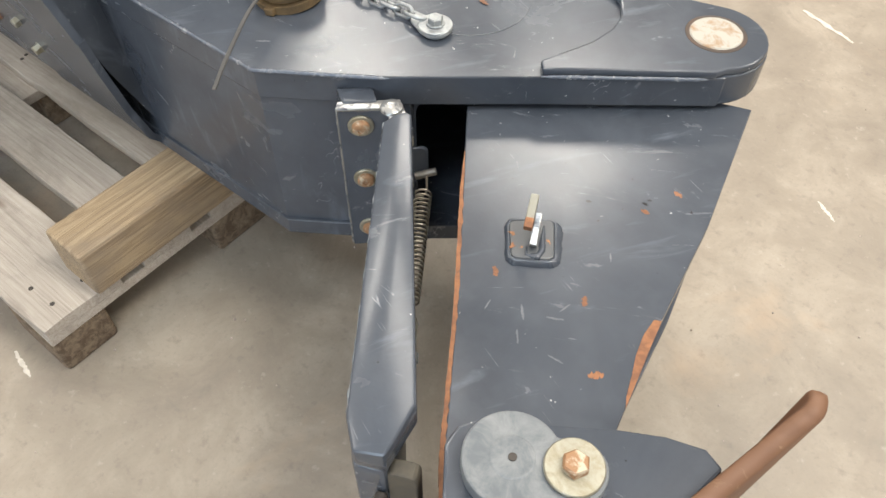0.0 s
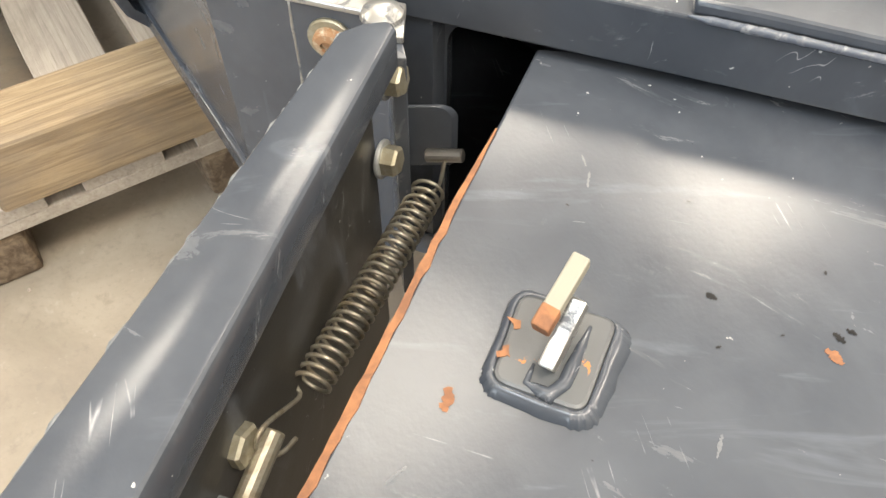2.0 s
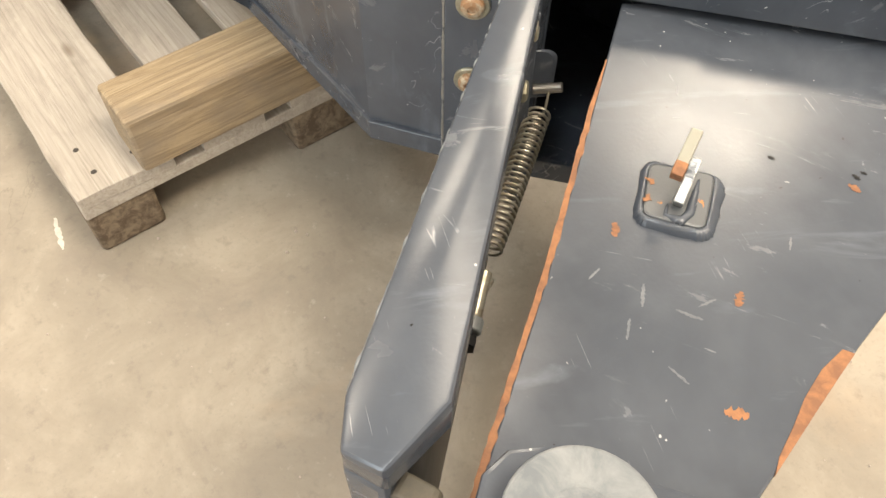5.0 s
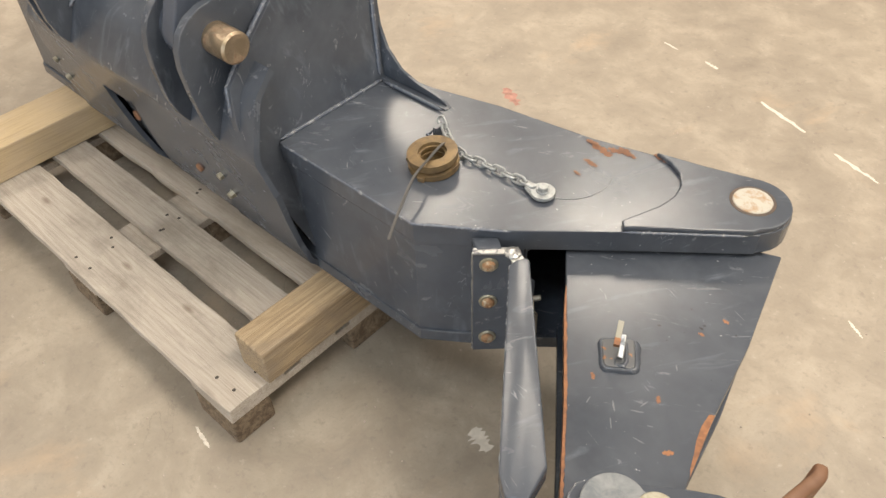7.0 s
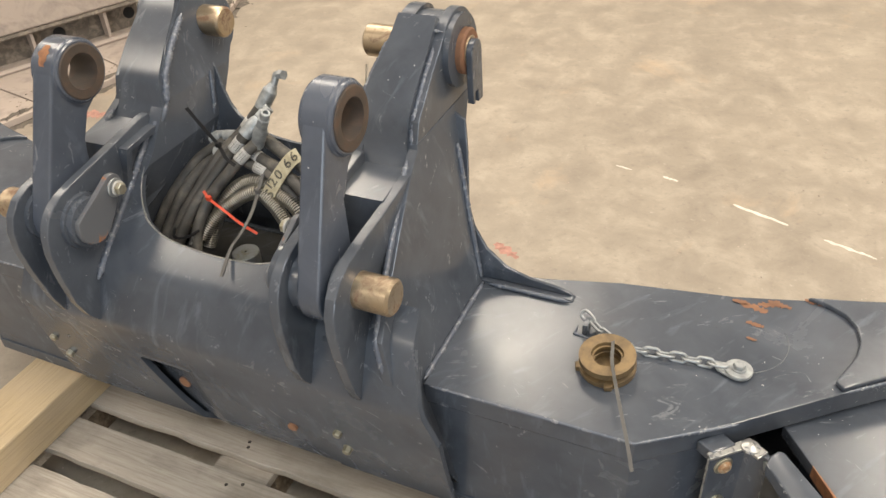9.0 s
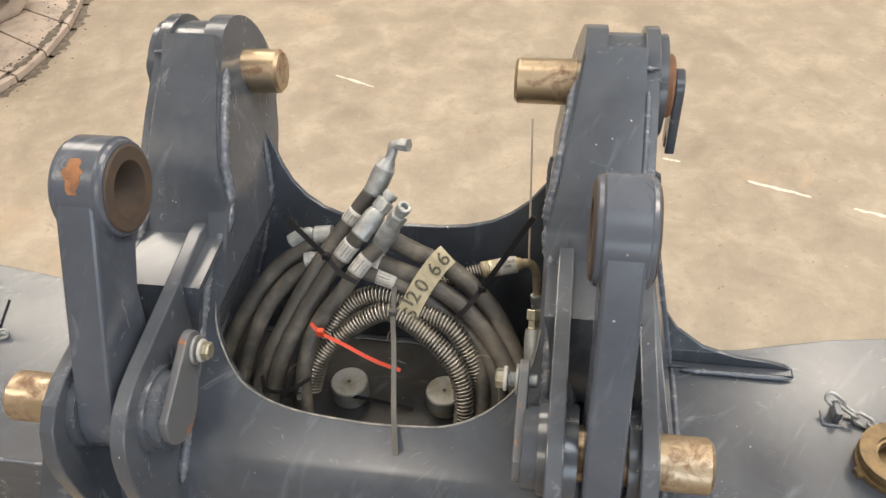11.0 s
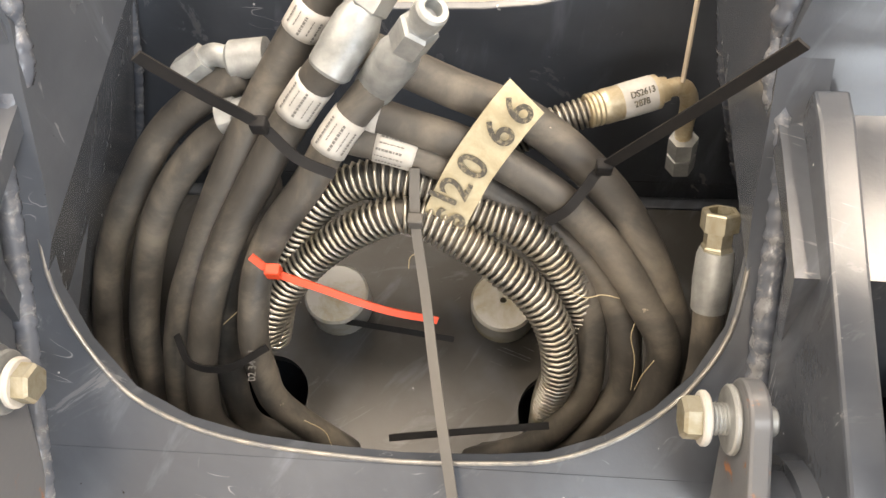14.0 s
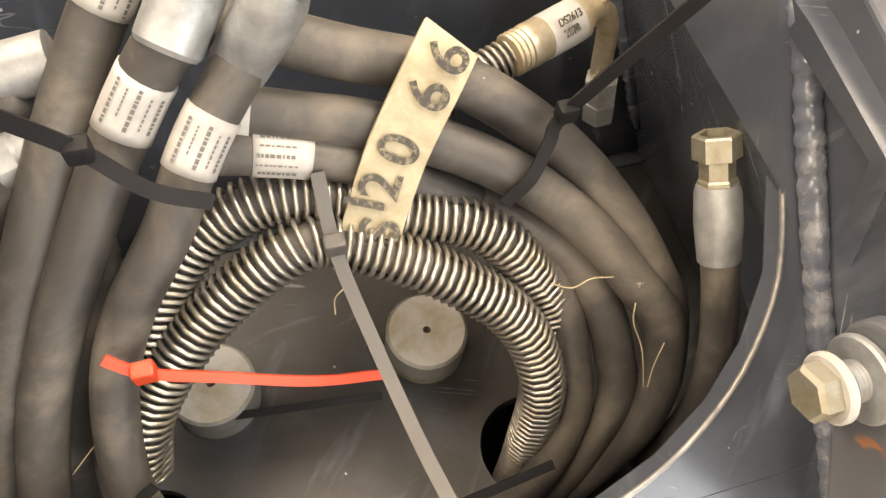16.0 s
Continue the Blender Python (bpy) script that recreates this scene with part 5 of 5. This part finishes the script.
# hoses in wire guards
hg, lg = hose("hydraulic hose in a bright wound wire guard", [(-0.108, -0.273, 0.633), (-0.099, -0.260, 0.651), (-0.083, -0.244, 0.672), (-0.060, -0.230, 0.693), (-0.034, -0.220, 0.711), (-0.006, -0.214, 0.724), (0.012, -0.215, 0.723), (0.044, -0.227, 0.711), (0.068, -0.239, 0.698), (0.090, -0.252, 0.681), (0.104, -0.267, 0.658), (0.109, -0.284, 0.627), (0.105, -0.296, 0.581), (0.105, -0.300, 0.544), (0.105, -0.303, 0.489)], 0.0095)
wire_guard(hg, lg, 0.0123, 0.0047, 0.0014)
hg, lg = hose("hydraulic hose in a dark wound wire guard", [(-0.107, -0.265, 0.609), (-0.090, -0.233, 0.668), (-0.079, -0.219, 0.690), (-0.063, -0.205, 0.711), (-0.042, -0.195, 0.725), (-0.019, -0.192, 0.733), (0.002, -0.194, 0.733), (0.028, -0.200, 0.727), (0.054, -0.208, 0.719), (0.078, -0.215, 0.713), (0.098, -0.226, 0.699), (0.120, -0.244, 0.661), (0.128, -0.261, 0.614)], 0.0095)
wire_guard(hg, lg, 0.0123, 0.0047, 0.0014)
hg, lg = hose("wire guarded hose end with a pale brass ferrule", [(0.0578, -0.1658, 0.7348), (0.0938, -0.1515, 0.7473), (0.1213, -0.1442, 0.7537)], 0.0075)
wire_guard(hg, lg, 0.0095, 0.0036, 0.0012)
ferrule(hg, (0.117, -0.1476, 0.7568), (0.1685, -0.1273, 0.7553), 0.0115, ((0, 0.93), (0.02, 1), (0.05, 0.94), (0.08, 1), (0.11, 0.94), (0.14, 1), (0.17, 0.94), (0.20, 1), (0.24, 1.02), (0.30, 1.0), (0.88, 1.0), (0.89, 0.78), (1, 0.72)), BRASS)
part("label_band", turned((0.1376, -0.1394, 0.7561), (0.1644, -0.1288, 0.7554), ((0, 0.0118), (0.8, 0.0118)), 20), WHITE, hg, "white printed label")
bend = smooth_line([(0.1644, -0.1288, 0.7548), (0.1788, -0.1226, 0.7519), (0.1881, -0.1214, 0.7367), (0.1915, -0.1243, 0.7038), (0.1935, -0.129, 0.6848)], 6)
part("elbow", swept(bend, 0.0062, 12), BRASS, hg, smooth=True)
nut = part("nut", turned((0.1924, -0.1271, 0.6988), (0.1955, -0.1329, 0.6679), ((0, 0.0105), (0.45, 0.0105), (0.46, 0.009), (0.55, 0.009), (0.56, 0.0105), (1, 0.0105)), 6), ZINC, hg)
hg.location.z = -0.007
part("string", rod((0.1786, -0.1244, 0.7592), (0.1731, -0.0571, 0.9391), 0.0016, 6, 0.0002), PALE_TIE, hg)

hj, _ = hose("black hose with an upright galvanised swivel fitting", [(0.194, -0.264, 0.714), (0.196, -0.279, 0.692), (0.197, -0.298, 0.66), (0.192, -0.318, 0.61), (0.180, -0.325, 0.545)], 0.0095)
jb, jt = Vector((0.194, -0.2655, 0.711)), Vector((0.193, -0.223, 0.760))
ferrule(hj, jb, jb.lerp(jt, 0.62), 0.0112, ((0, 0.95), (0.5, 1.05), (0.9, 1.0), (1, 0.9)), ZINC)
nut = part("nut", turned(jb.lerp(jt, 0.6), jt, ((0, 0.0095), (0.12, 0.0095), (0.16, 0.0085), (0.5, 0.0085), (0.54, 0.0115), (0.96, 0.0115), (1, 0.0105), (1, 0.0078), (0.6, 0.0075)), 6), BOLT, hj)

he = thing("hose_elbow", "galvanised elbow fitting with a blue cap at a hose end", "fitting")
part("ferrule", turned((-0.086, -0.1371, 0.7861), (-0.1114, -0.1385, 0.7835), ((0, 0.0125), (0.9, 0.0125), (1, 0.010)), 20), ZINC, he)
part("elbow", swept(smooth_line([(-0.1084, -0.1387, 0.7835), (-0.1212, -0.1353, 0.7849), (-0.1303, -0.1367, 0.7806)], 5), 0.0075, 12), ZINC, he, smooth=True)
part("nut", turned((-0.1273, -0.1359, 0.7828), (-0.1458, -0.1422, 0.7716), ((0, 0.0105), (0.9, 0.0115), (1, 0.010)), 6), ZINC, he)
hf = thing("hose_fitting", "open galvanised hose fitting lying among hoses", "fitting")
part("ferrule", turned((-0.09, -0.1635, 0.7677), (-0.1176, -0.1676, 0.7625), ((0, 0.010), (0.6, 0.010), (0.65, 0.0115), (1, 0.0115), (1, 0.0075), (0.8, 0.007)), 18), ZINC, hf)

# cable ties
cable_tie("black plastic cable tie round the hoses", [(-0.114, -0.214, 0.880), (-0.095, -0.208, 0.842), (-0.0755, -0.2015, 0.805), (-0.0561, -0.2116, 0.7867), (-0.0346, -0.2165, 0.777)], BLACK, (-0.0755, -0.2015, 0.805), 0.0065)
cable_tie("black plastic cable tie round two hoses", [(0.0929, -0.2198, 0.7321), (0.105, -0.217, 0.7448), (0.1154, -0.2072, 0.7561), (0.1245, -0.2000, 0.7675), (0.155, -0.212, 0.836), (0.187, -0.225, 0.909)], BLACK, (0.1245, -0.2000, 0.7675), 0.0065)
cable_tie("grey plastic cable tie hanging over the rim", [(0.0093, -0.1973, 0.7554), (0.0102, -0.2241, 0.7319), (0.0175, -0.262, 0.7123), (0.0264, -0.3104, 0.7029), (0.0348, -0.352, 0.7019), (0.0421, -0.3876, 0.6863), (0.0449, -0.4008, 0.6807)], GREY_TIE, (0.0102, -0.2232, 0.734), 0.0065)
cable_tie("orange red plastic cable tie round a hose", [(-0.0931, -0.2506, 0.7307), (-0.0797, -0.2562, 0.7199), (-0.05, -0.2617, 0.708), (-0.0117, -0.2667, 0.6882), (0.0235, -0.2667, 0.672)], RED, (-0.0798, -0.2562, 0.7209), 0.005)
cable_tie("black plastic cable tie low round the hoses", [(-0.1664, -0.2774, 0.6474), (-0.1526, -0.2974, 0.644), (-0.1234, -0.3011, 0.6505), (-0.0925, -0.2898, 0.667)], BLACK, None, 0.005)
cable_tie("loose black plastic cable tie on the well floor", [(-0.0908, -0.2255, 0.5556), (-0.0314, -0.2336, 0.5588), (0.0284, -0.2403, 0.5559)], BLACK, None, 0.005, (0, -0.4, 0.9))
cable_tie("loose dark cable tie lying behind the rim", [(-0.0101, -0.3355, 0.6127), (0.0414, -0.3286, 0.6138), (0.1027, -0.3227, 0.6215)], BLACK, None, 0.005, (0, -0.4, 0.9))

# webbing strap with printed figures
strap = thing("webbing_strap", "yellowed webbing strap with black printed figures round the hoses", "strap")
strap.location = (0.007, 0.0, 0.0)
strap_pts = [(0.0698, -0.169, 0.7938), (0.0649, -0.1748, 0.7918), (0.0563, -0.1836, 0.7848), (0.0386, -0.1983, 0.7606), (0.024, -0.2143, 0.7337), (0.0158, -0.2242, 0.7129)]
part("webbing", ribbon(smooth_line(strap_pts, 6), 0.0285, 0.0022, (0.0, -0.77, 0.64)), WEBBING, strap)


def text_mesh(name, words, size, m, mat, parent):
    curve = bpy.data.curves.new(name, "FONT")
    curve.body, curve.size, curve.align_x, curve.align_y, curve.extrude, curve.offset = words, size, "CENTER", "CENTER", 0.0002, size * 0.012
    tmp = bpy.data.objects.new("tmp", curve)
    scene.collection.objects.link(tmp)
    bpy.context.view_layer.update()
    me = bpy.data.meshes.new_from_object(tmp.evaluated_get(bpy.context.evaluated_depsgraph_get()))
    bpy.data.objects.remove(tmp)
    me.transform(m)
    me.materials.clear()
    me.materials.append(mat)
    ob = new(name, me)
    ob.parent = parent
    return ob


def face_on(p, along, toward):
    x = Vector(along).normalized()
    z = Vector(toward)
    z = (z - x * z.dot(x)).normalized()
    y = z.cross(x)
    m = Matrix((x, y, z)).transposed().to_4x4()
    m.translation = Vector(p)
    return m


for words, p, al in (("S", (0.0258, -0.2192, 0.7303), (0.40, 0.56, 0.72)), ("1", (0.021, -0.2104, 0.7427), (0.40, 0.56, 0.72)), ("2", (0.0292, -0.2071, 0.7493), (0.40, 0.56, 0.72)), ("0", (0.0395, -0.1993, 0.7625), (0.50, 0.50, 0.66)), ("6", (0.0551, -0.1882, 0.7822), (0.50, 0.50, 0.66)), ("6", (0.0656, -0.1796, 0.7937), (0.55, 0.50, 0.60))):
    text_mesh("figure", words, 0.027, face_on(Vector(p) + Vector((0, -0.77, 0.64)) * 0.0012, al, (0.0, -0.77, 0.64)), INK, strap)

fluff = bmesh.new()
for pts in ([(0.1089, -0.2541, 0.7052), (0.12, -0.2578, 0.7019), (0.1302, -0.2566, 0.7047), (0.1413, -0.2584, 0.7044)], [(0.1522, -0.2701, 0.6921), (0.151, -0.2769, 0.6831), (0.1549, -0.2882, 0.6705), (0.1546, -0.3033, 0.6537)], [(0.1671, -0.2882, 0.6724), (0.1608, -0.2957, 0.6631), (0.1567, -0.3035, 0.6539)], [(-0.1087, -0.2587, 0.6712), (-0.12, -0.264, 0.6627), (-0.1313, -0.2703, 0.654)], [(0.0046, -0.243, 0.7037), (0.0058, -0.2383, 0.7109), (0.0109, -0.2357, 0.7143)], [(-0.0572, -0.3374, 0.5828), (-0.0621, -0.3288, 0.5914), (-0.0773, -0.3227, 0.5965)]):
    swept(smooth_line(pts, 6), 0.00035, 5, fluff)
tagged(part("straw_threads", fluff, STRAW, smooth=True), "pale straw threads caught among the hoses", "straw", kind="stuff")

code_at = Vector((-0.1095, -0.2916, 0.6443))
text_mesh("printed_code", "02 34 51", 0.0075, face_on(code_at + Vector((0.35, -0.62, 0.70)).normalized() * 0.0112, (0.10, 0.65, 0.75), (0.35, -0.62, 0.70)), PRINT, hc)
for words, size, f in (("DS2613", 0.0058, 0.32), ("2878", 0.0058, 0.62)):
    q = Vector((0.1376, -0.1394, 0.7561)).lerp(Vector((0.1644, -0.1288, 0.7554)), 0.5) + Vector((0.02, -0.60, 0.80)).normalized() * 0.0133 + Vector((0, 0.0045, 0.003)) * (0.45 - f) * 4
    text_mesh("label_text", words, size, face_on(q, (0.026, 0.0136, -0.0042), (0.02, -0.60, 0.80)), INK, hg)

# ---- marks on the floor ----
floor_ob = bpy.data.objects["floor"]


def smear(name, a, b, width, mat, seed, z=0.0008, parent=None):
    """A ragged thin mark on the floor from a to b."""
    rn = random.Random(seed)
    a, b = Vector((*a, 0)), Vector((*b, 0))
    d = b - a
    n = Vector((-d.y, d.x, 0)).normalized()
    k = 14
    top = [a + d * (i / k) + n * width * rn.uniform(0.15, 0.6) * math.sin(math.pi * (i + 0.5) / (k + 1)) ** 0.4 for i in range(k + 1)]
    low = [a + d * (i / k) - n * width * rn.uniform(0.15, 0.6) * math.sin(math.pi * (i + 0.5) / (k + 1)) ** 0.4 for i in range(k + 1)]
    bm = bmesh.new()
    t = [bm.verts.new((p.x, p.y, z)) for p in top]
    l = [bm.verts.new((p.x, p.y, z)) for p in low]
    for i in range(k):
        bm.faces.new((l[i], l[i + 1], t[i + 1], t[i]))
    return part(name, bm, mat, parent or floor_ob)


for k, (a, b, w) in enumerate((((0.779, 1.137), (0.952, 1.073), 0.022), ((1.06, 1.028), (1.205, 0.978), 0.022), ((0.36, 1.26), (0.42, 1.247), 0.014), ((0.53, 1.238), (0.585, 1.222), 0.02), ((-0.67, 1.69), (-0.5, 1.61), 0.02), ((1.34, 0.44), (1.385, 0.41), 0.012), ((0.426, -0.744), (0.489, -0.756), 0.013), ((0.872, -0.355), (0.93, -0.377), 0.065), ((1.5, 0.62), (1.56, 0.58), 0.012))):
    smear("chalk_mark", a, b, w * 0.75, CHALK, k)
for k, (a, b, w) in enumerate((((0.114, 0.679), (0.207, 0.631), 0.045), ((-1.93, 0.96), (-1.80, 0.995), 0.09))):
    smear("paint_mark", a, b, w, RED_PAINT, 20 + k)

rn = random.Random(31)


def fleck(name, x, y, size, mat, z, stretch=1.0, turn=None):
    turn = rn.uniform(0, 3.1) if turn is None else turn
    d = Vector((math.cos(turn), math.sin(turn))) * size * stretch
    smear(name, (x - d.x, y - d.y), (x + d.x, y + d.y), size * (0.7 if stretch > 2 else 1.5), mat, rn.randrange(999), z, frame_ob)


for x, y, size in ((1.222, -0.227, 0.004), (1.141, -0.401, 0.005), (1.235, -0.374, 0.005), (1.238, -0.18, 0.0045), (1.29, -0.44, 0.006)):
    fleck("rust_chip", x, y, size, TORCH, 0.4774, 1.3)
for x, y, size in ((1.164, -0.254, 0.0026), (1.216, -0.217, 0.003), (1.217, -0.209, 0.0022), (1.263, -0.195, 0.0018), (1.188, -0.272, 0.0012), (1.076, -0.28, 0.001), (1.185, -0.192, 0.0012), (1.20, -0.24, 0.0009), (1.11, -0.22, 0.0009)):
    fleck("dark_speck", x, y, size, BLACK, 0.4774, 1.2)
for x, y, size in ((1.054, -0.251, 0.0022), (1.067, -0.258, 0.003), (1.193, -0.425, 0.0045), (1.223, -0.411, 0.0045), (1.224, -0.394, 0.0035), (1.226, -0.308, 0.003), (1.206, -0.452, 0.004), (1.089, -0.282, 0.0016), (1.16, -0.44, 0.003), (1.25, -0.45, 0.004), (1.25, -0.42, 0.002)):
    fleck("pale_scrape", x, y, size, SCRAPE, 0.4773, 2.1, rn.uniform(-1.5, 1.5))
for k, (x, y, size) in enumerate(((0.880, -0.002, 0.014), (0.905, 0.014, 0.012), (0.886, -0.048, 0.009), (0.921, 0.020, 0.012), (0.978, 0.046, 0.010), (0.885, -0.088, 0.005), (0.855, 0.004, 0.008))):
    fleck("rust_patch", x, y, size, RUST, 0.5304 + 0.0003 * k, 1.7, rn.uniform(-0.4, 0.5))
arc_mark = [Vector((q[0], q[1], 0.5303)) for q in arc(0.86, -0.09, 0.085, -95, 25, 24)]
part("wear_arc", swept(arc_mark, 0.0006, 4), PALE, frame_ob, smooth=True)
for x, y, size in ((0.62, -0.30, 0.003), (0.72, -0.33, 0.004), (0.79, -0.30, 0.003), (0.55, -0.34, 0.003), (0.80, -0.08, 0.003), (0.93, -0.12, 0.004), (0.98, -0.15, 0.003), (0.70, -0.10, 0.002)):
    fleck("pale_scrape", x, y, size, SCRAPE, 0.5303, 2.4)

grit = bmesh.new()
rn = random.Random(8)
for k in range(420):
    gx, gy, r = rn.uniform(-0.9, 2.2), rn.uniform(-1.3, 1.7), rn.uniform(0.0008, 0.0028)
    bmesh.ops.create_icosphere(grit, subdivisions=1, radius=r, matrix=Matrix.Translation((gx, gy, r * 0.5)))
tagged(part("grit", grit, MUD), "scattered grit and dirt crumbs on the floor", "grit", kind="stuff")

# ---- crawler track beyond the pallet ----
track = thing("crawler_track", "dusty beige crawler track and side frame of a parked machine", "track")
JOINTS = [((-2.36 - 0.065 * k, 1.22 - 0.22 * k), (-2.03 - 0.055 * k, 1.14 - 0.205 * k)) for k in range(6, -1, -1)]
JOINTS += [((-2.296, 1.449), (-1.969, 1.341)), ((-2.237, 1.672), (-1.920, 1.539)), ((-2.19, 1.89), (-1.912, 1.74)), ((-2.20, 2.11), (-1.945, 1.99)), ((-2.25, 2.33), (-2.02, 2.24)), ((-2.33, 2.55), (-2.13, 2.49))]
for (a0, a1), (b0, b1) in zip(JOINTS, JOINTS[1:]):
    a0, a1, b0, b1 = (Vector(q) for q in (a0, a1, b0, b1))
    a0, b0 = a0 + (a0 - a1) * 0.6, b0 + (b0 - b1) * 0.6
    g = (b1 - a1).normalized() * 0.004
    part("track_shoe", flat([tuple(a0 + g), tuple(a1 + g), tuple(b1 - g), tuple(b0 - g)], 0.001, 0.03, 0.003), MUD, track)


def by_track(u, v, w):
    """u outward from the side frame's foot, v up, w along the track."""
    return (-2.361 + 0.905 * u + 0.426 * w, 1.509 - 0.426 * u + 0.905 * w, v)


# Recessed frame coloured dark to carry the shade under the flange.
part("side_frame", prism([(-0.5, 0.05), (-0.07, 0.05), (-0.07, 0.19), (-0.5, 0.19)], by_track, -1.6, 0.30, 0.004), DARK_MUD_SHADE, track)
part("frame_foot", prism([(-0.08, 0.031), (0.012, 0.031), (0.016, 0.042), (0.0, 0.052), (-0.08, 0.052)], by_track, -1.6, 0.27, 0.003), MUD, track)
part("frame_flange", prism([(-0.5, 0.19), (0.016, 0.186), (0.022, 0.194), (0.012, 0.204), (-0.5, 0.204)], by_track, -1.6, 0.42, 0.003), DARK_MUD_SHADE, track)
part("side_cover", prism([(-0.5, 0.204), (0.004, 0.204), (0.0, 0.30), (-0.02, 0.62), (-0.5, 0.66)], by_track, -1.6, 0.42, 0.012), MUD, track)
for k in range(5):
    w0 = 0.10 - 0.36 * k
    part("frame_rib", prism([(-0.08, 0.05), (-0.01, 0.05), (0.006, 0.19), (-0.08, 0.19)], by_track, w0, w0 + 0.016, 0.002), MUD, track)
    part("frame_hole", prism(arc(w0 + 0.15, 0.125, 0.030, 0, 360, 16)[:-1], lambda u, v, w: by_track(w, v, u), -0.08, -0.0688), BLACK, track, "dark round hole")
part("end_cover", prism([(0.42, 0.03), (0.56, 0.03), (0.66, 0.09), (0.70, 0.22), (0.66, 0.40), (0.54, 0.55), (0.42, 0.60)], lambda u, v, w: by_track(w, v, u), -0.42, -0.10, 0.02), MUD, track)
part("cover_rim", prism([(0.42, 0.10), (0.52, 0.11), (0.60, 0.16), (0.62, 0.24), (0.58, 0.36), (0.42, 0.44)], lambda u, v, w: by_track(w, v, u), -0.10, -0.075, 0.006), DARK_MUD_SHADE, track)
part("machine_body", prism([(-2.0, 0.66), (-0.06, 0.66), (-0.08, 1.5), (-2.0, 1.6)], by_track, -1.7, 0.6, 0.03), MUD, track)
rn = random.Random(55)
outer = [Vector(q) for _, q in JOINTS]
crumbs = bmesh.new()
for k in range(300):
    j = rn.randrange(4, len(outer) - 1)
    f = rn.random()
    q = outer[j].lerp(outer[j + 1], f)
    q = q + Vector((rn.gauss(-0.05, 0.07), rn.gauss(0, 0.01)))
    r = rn.uniform(0.0015, 0.0045) * (2.0 if rn.random() < 0.06 else 1.0)
    on_shoe = (q - outer[j].lerp(outer[j + 1], f)).x < -0.006
    bmesh.ops.create_icosphere(crumbs, subdivisions=1, radius=r, matrix=Matrix.Translation((q.x, q.y, (0.031 if on_shoe else 0.0) + r * 0.4)) @ Matrix.Diagonal((1.3, 1, 0.6, 1)))
tagged(part("dirt_crumbs", crumbs, DARK_MUD_SHADE), "dark dirt crumbs lying along the crawler track", "dirt", kind="stuff")
for j in range(4, len(outer) - 1):
    smear("dirt_band", tuple(outer[j] + Vector((0.012, 0))), tuple(outer[j + 1] + Vector((0.012, 0.02))), 0.085, DARK_DIRT, 70 + j, 0.0009)
    smear("dirt_band", tuple(outer[j] + Vector((-0.035, 0))), tuple(outer[j + 1] + Vector((-0.035, 0.02))), 0.05, DARK_DIRT, 90 + j, 0.0308, track)
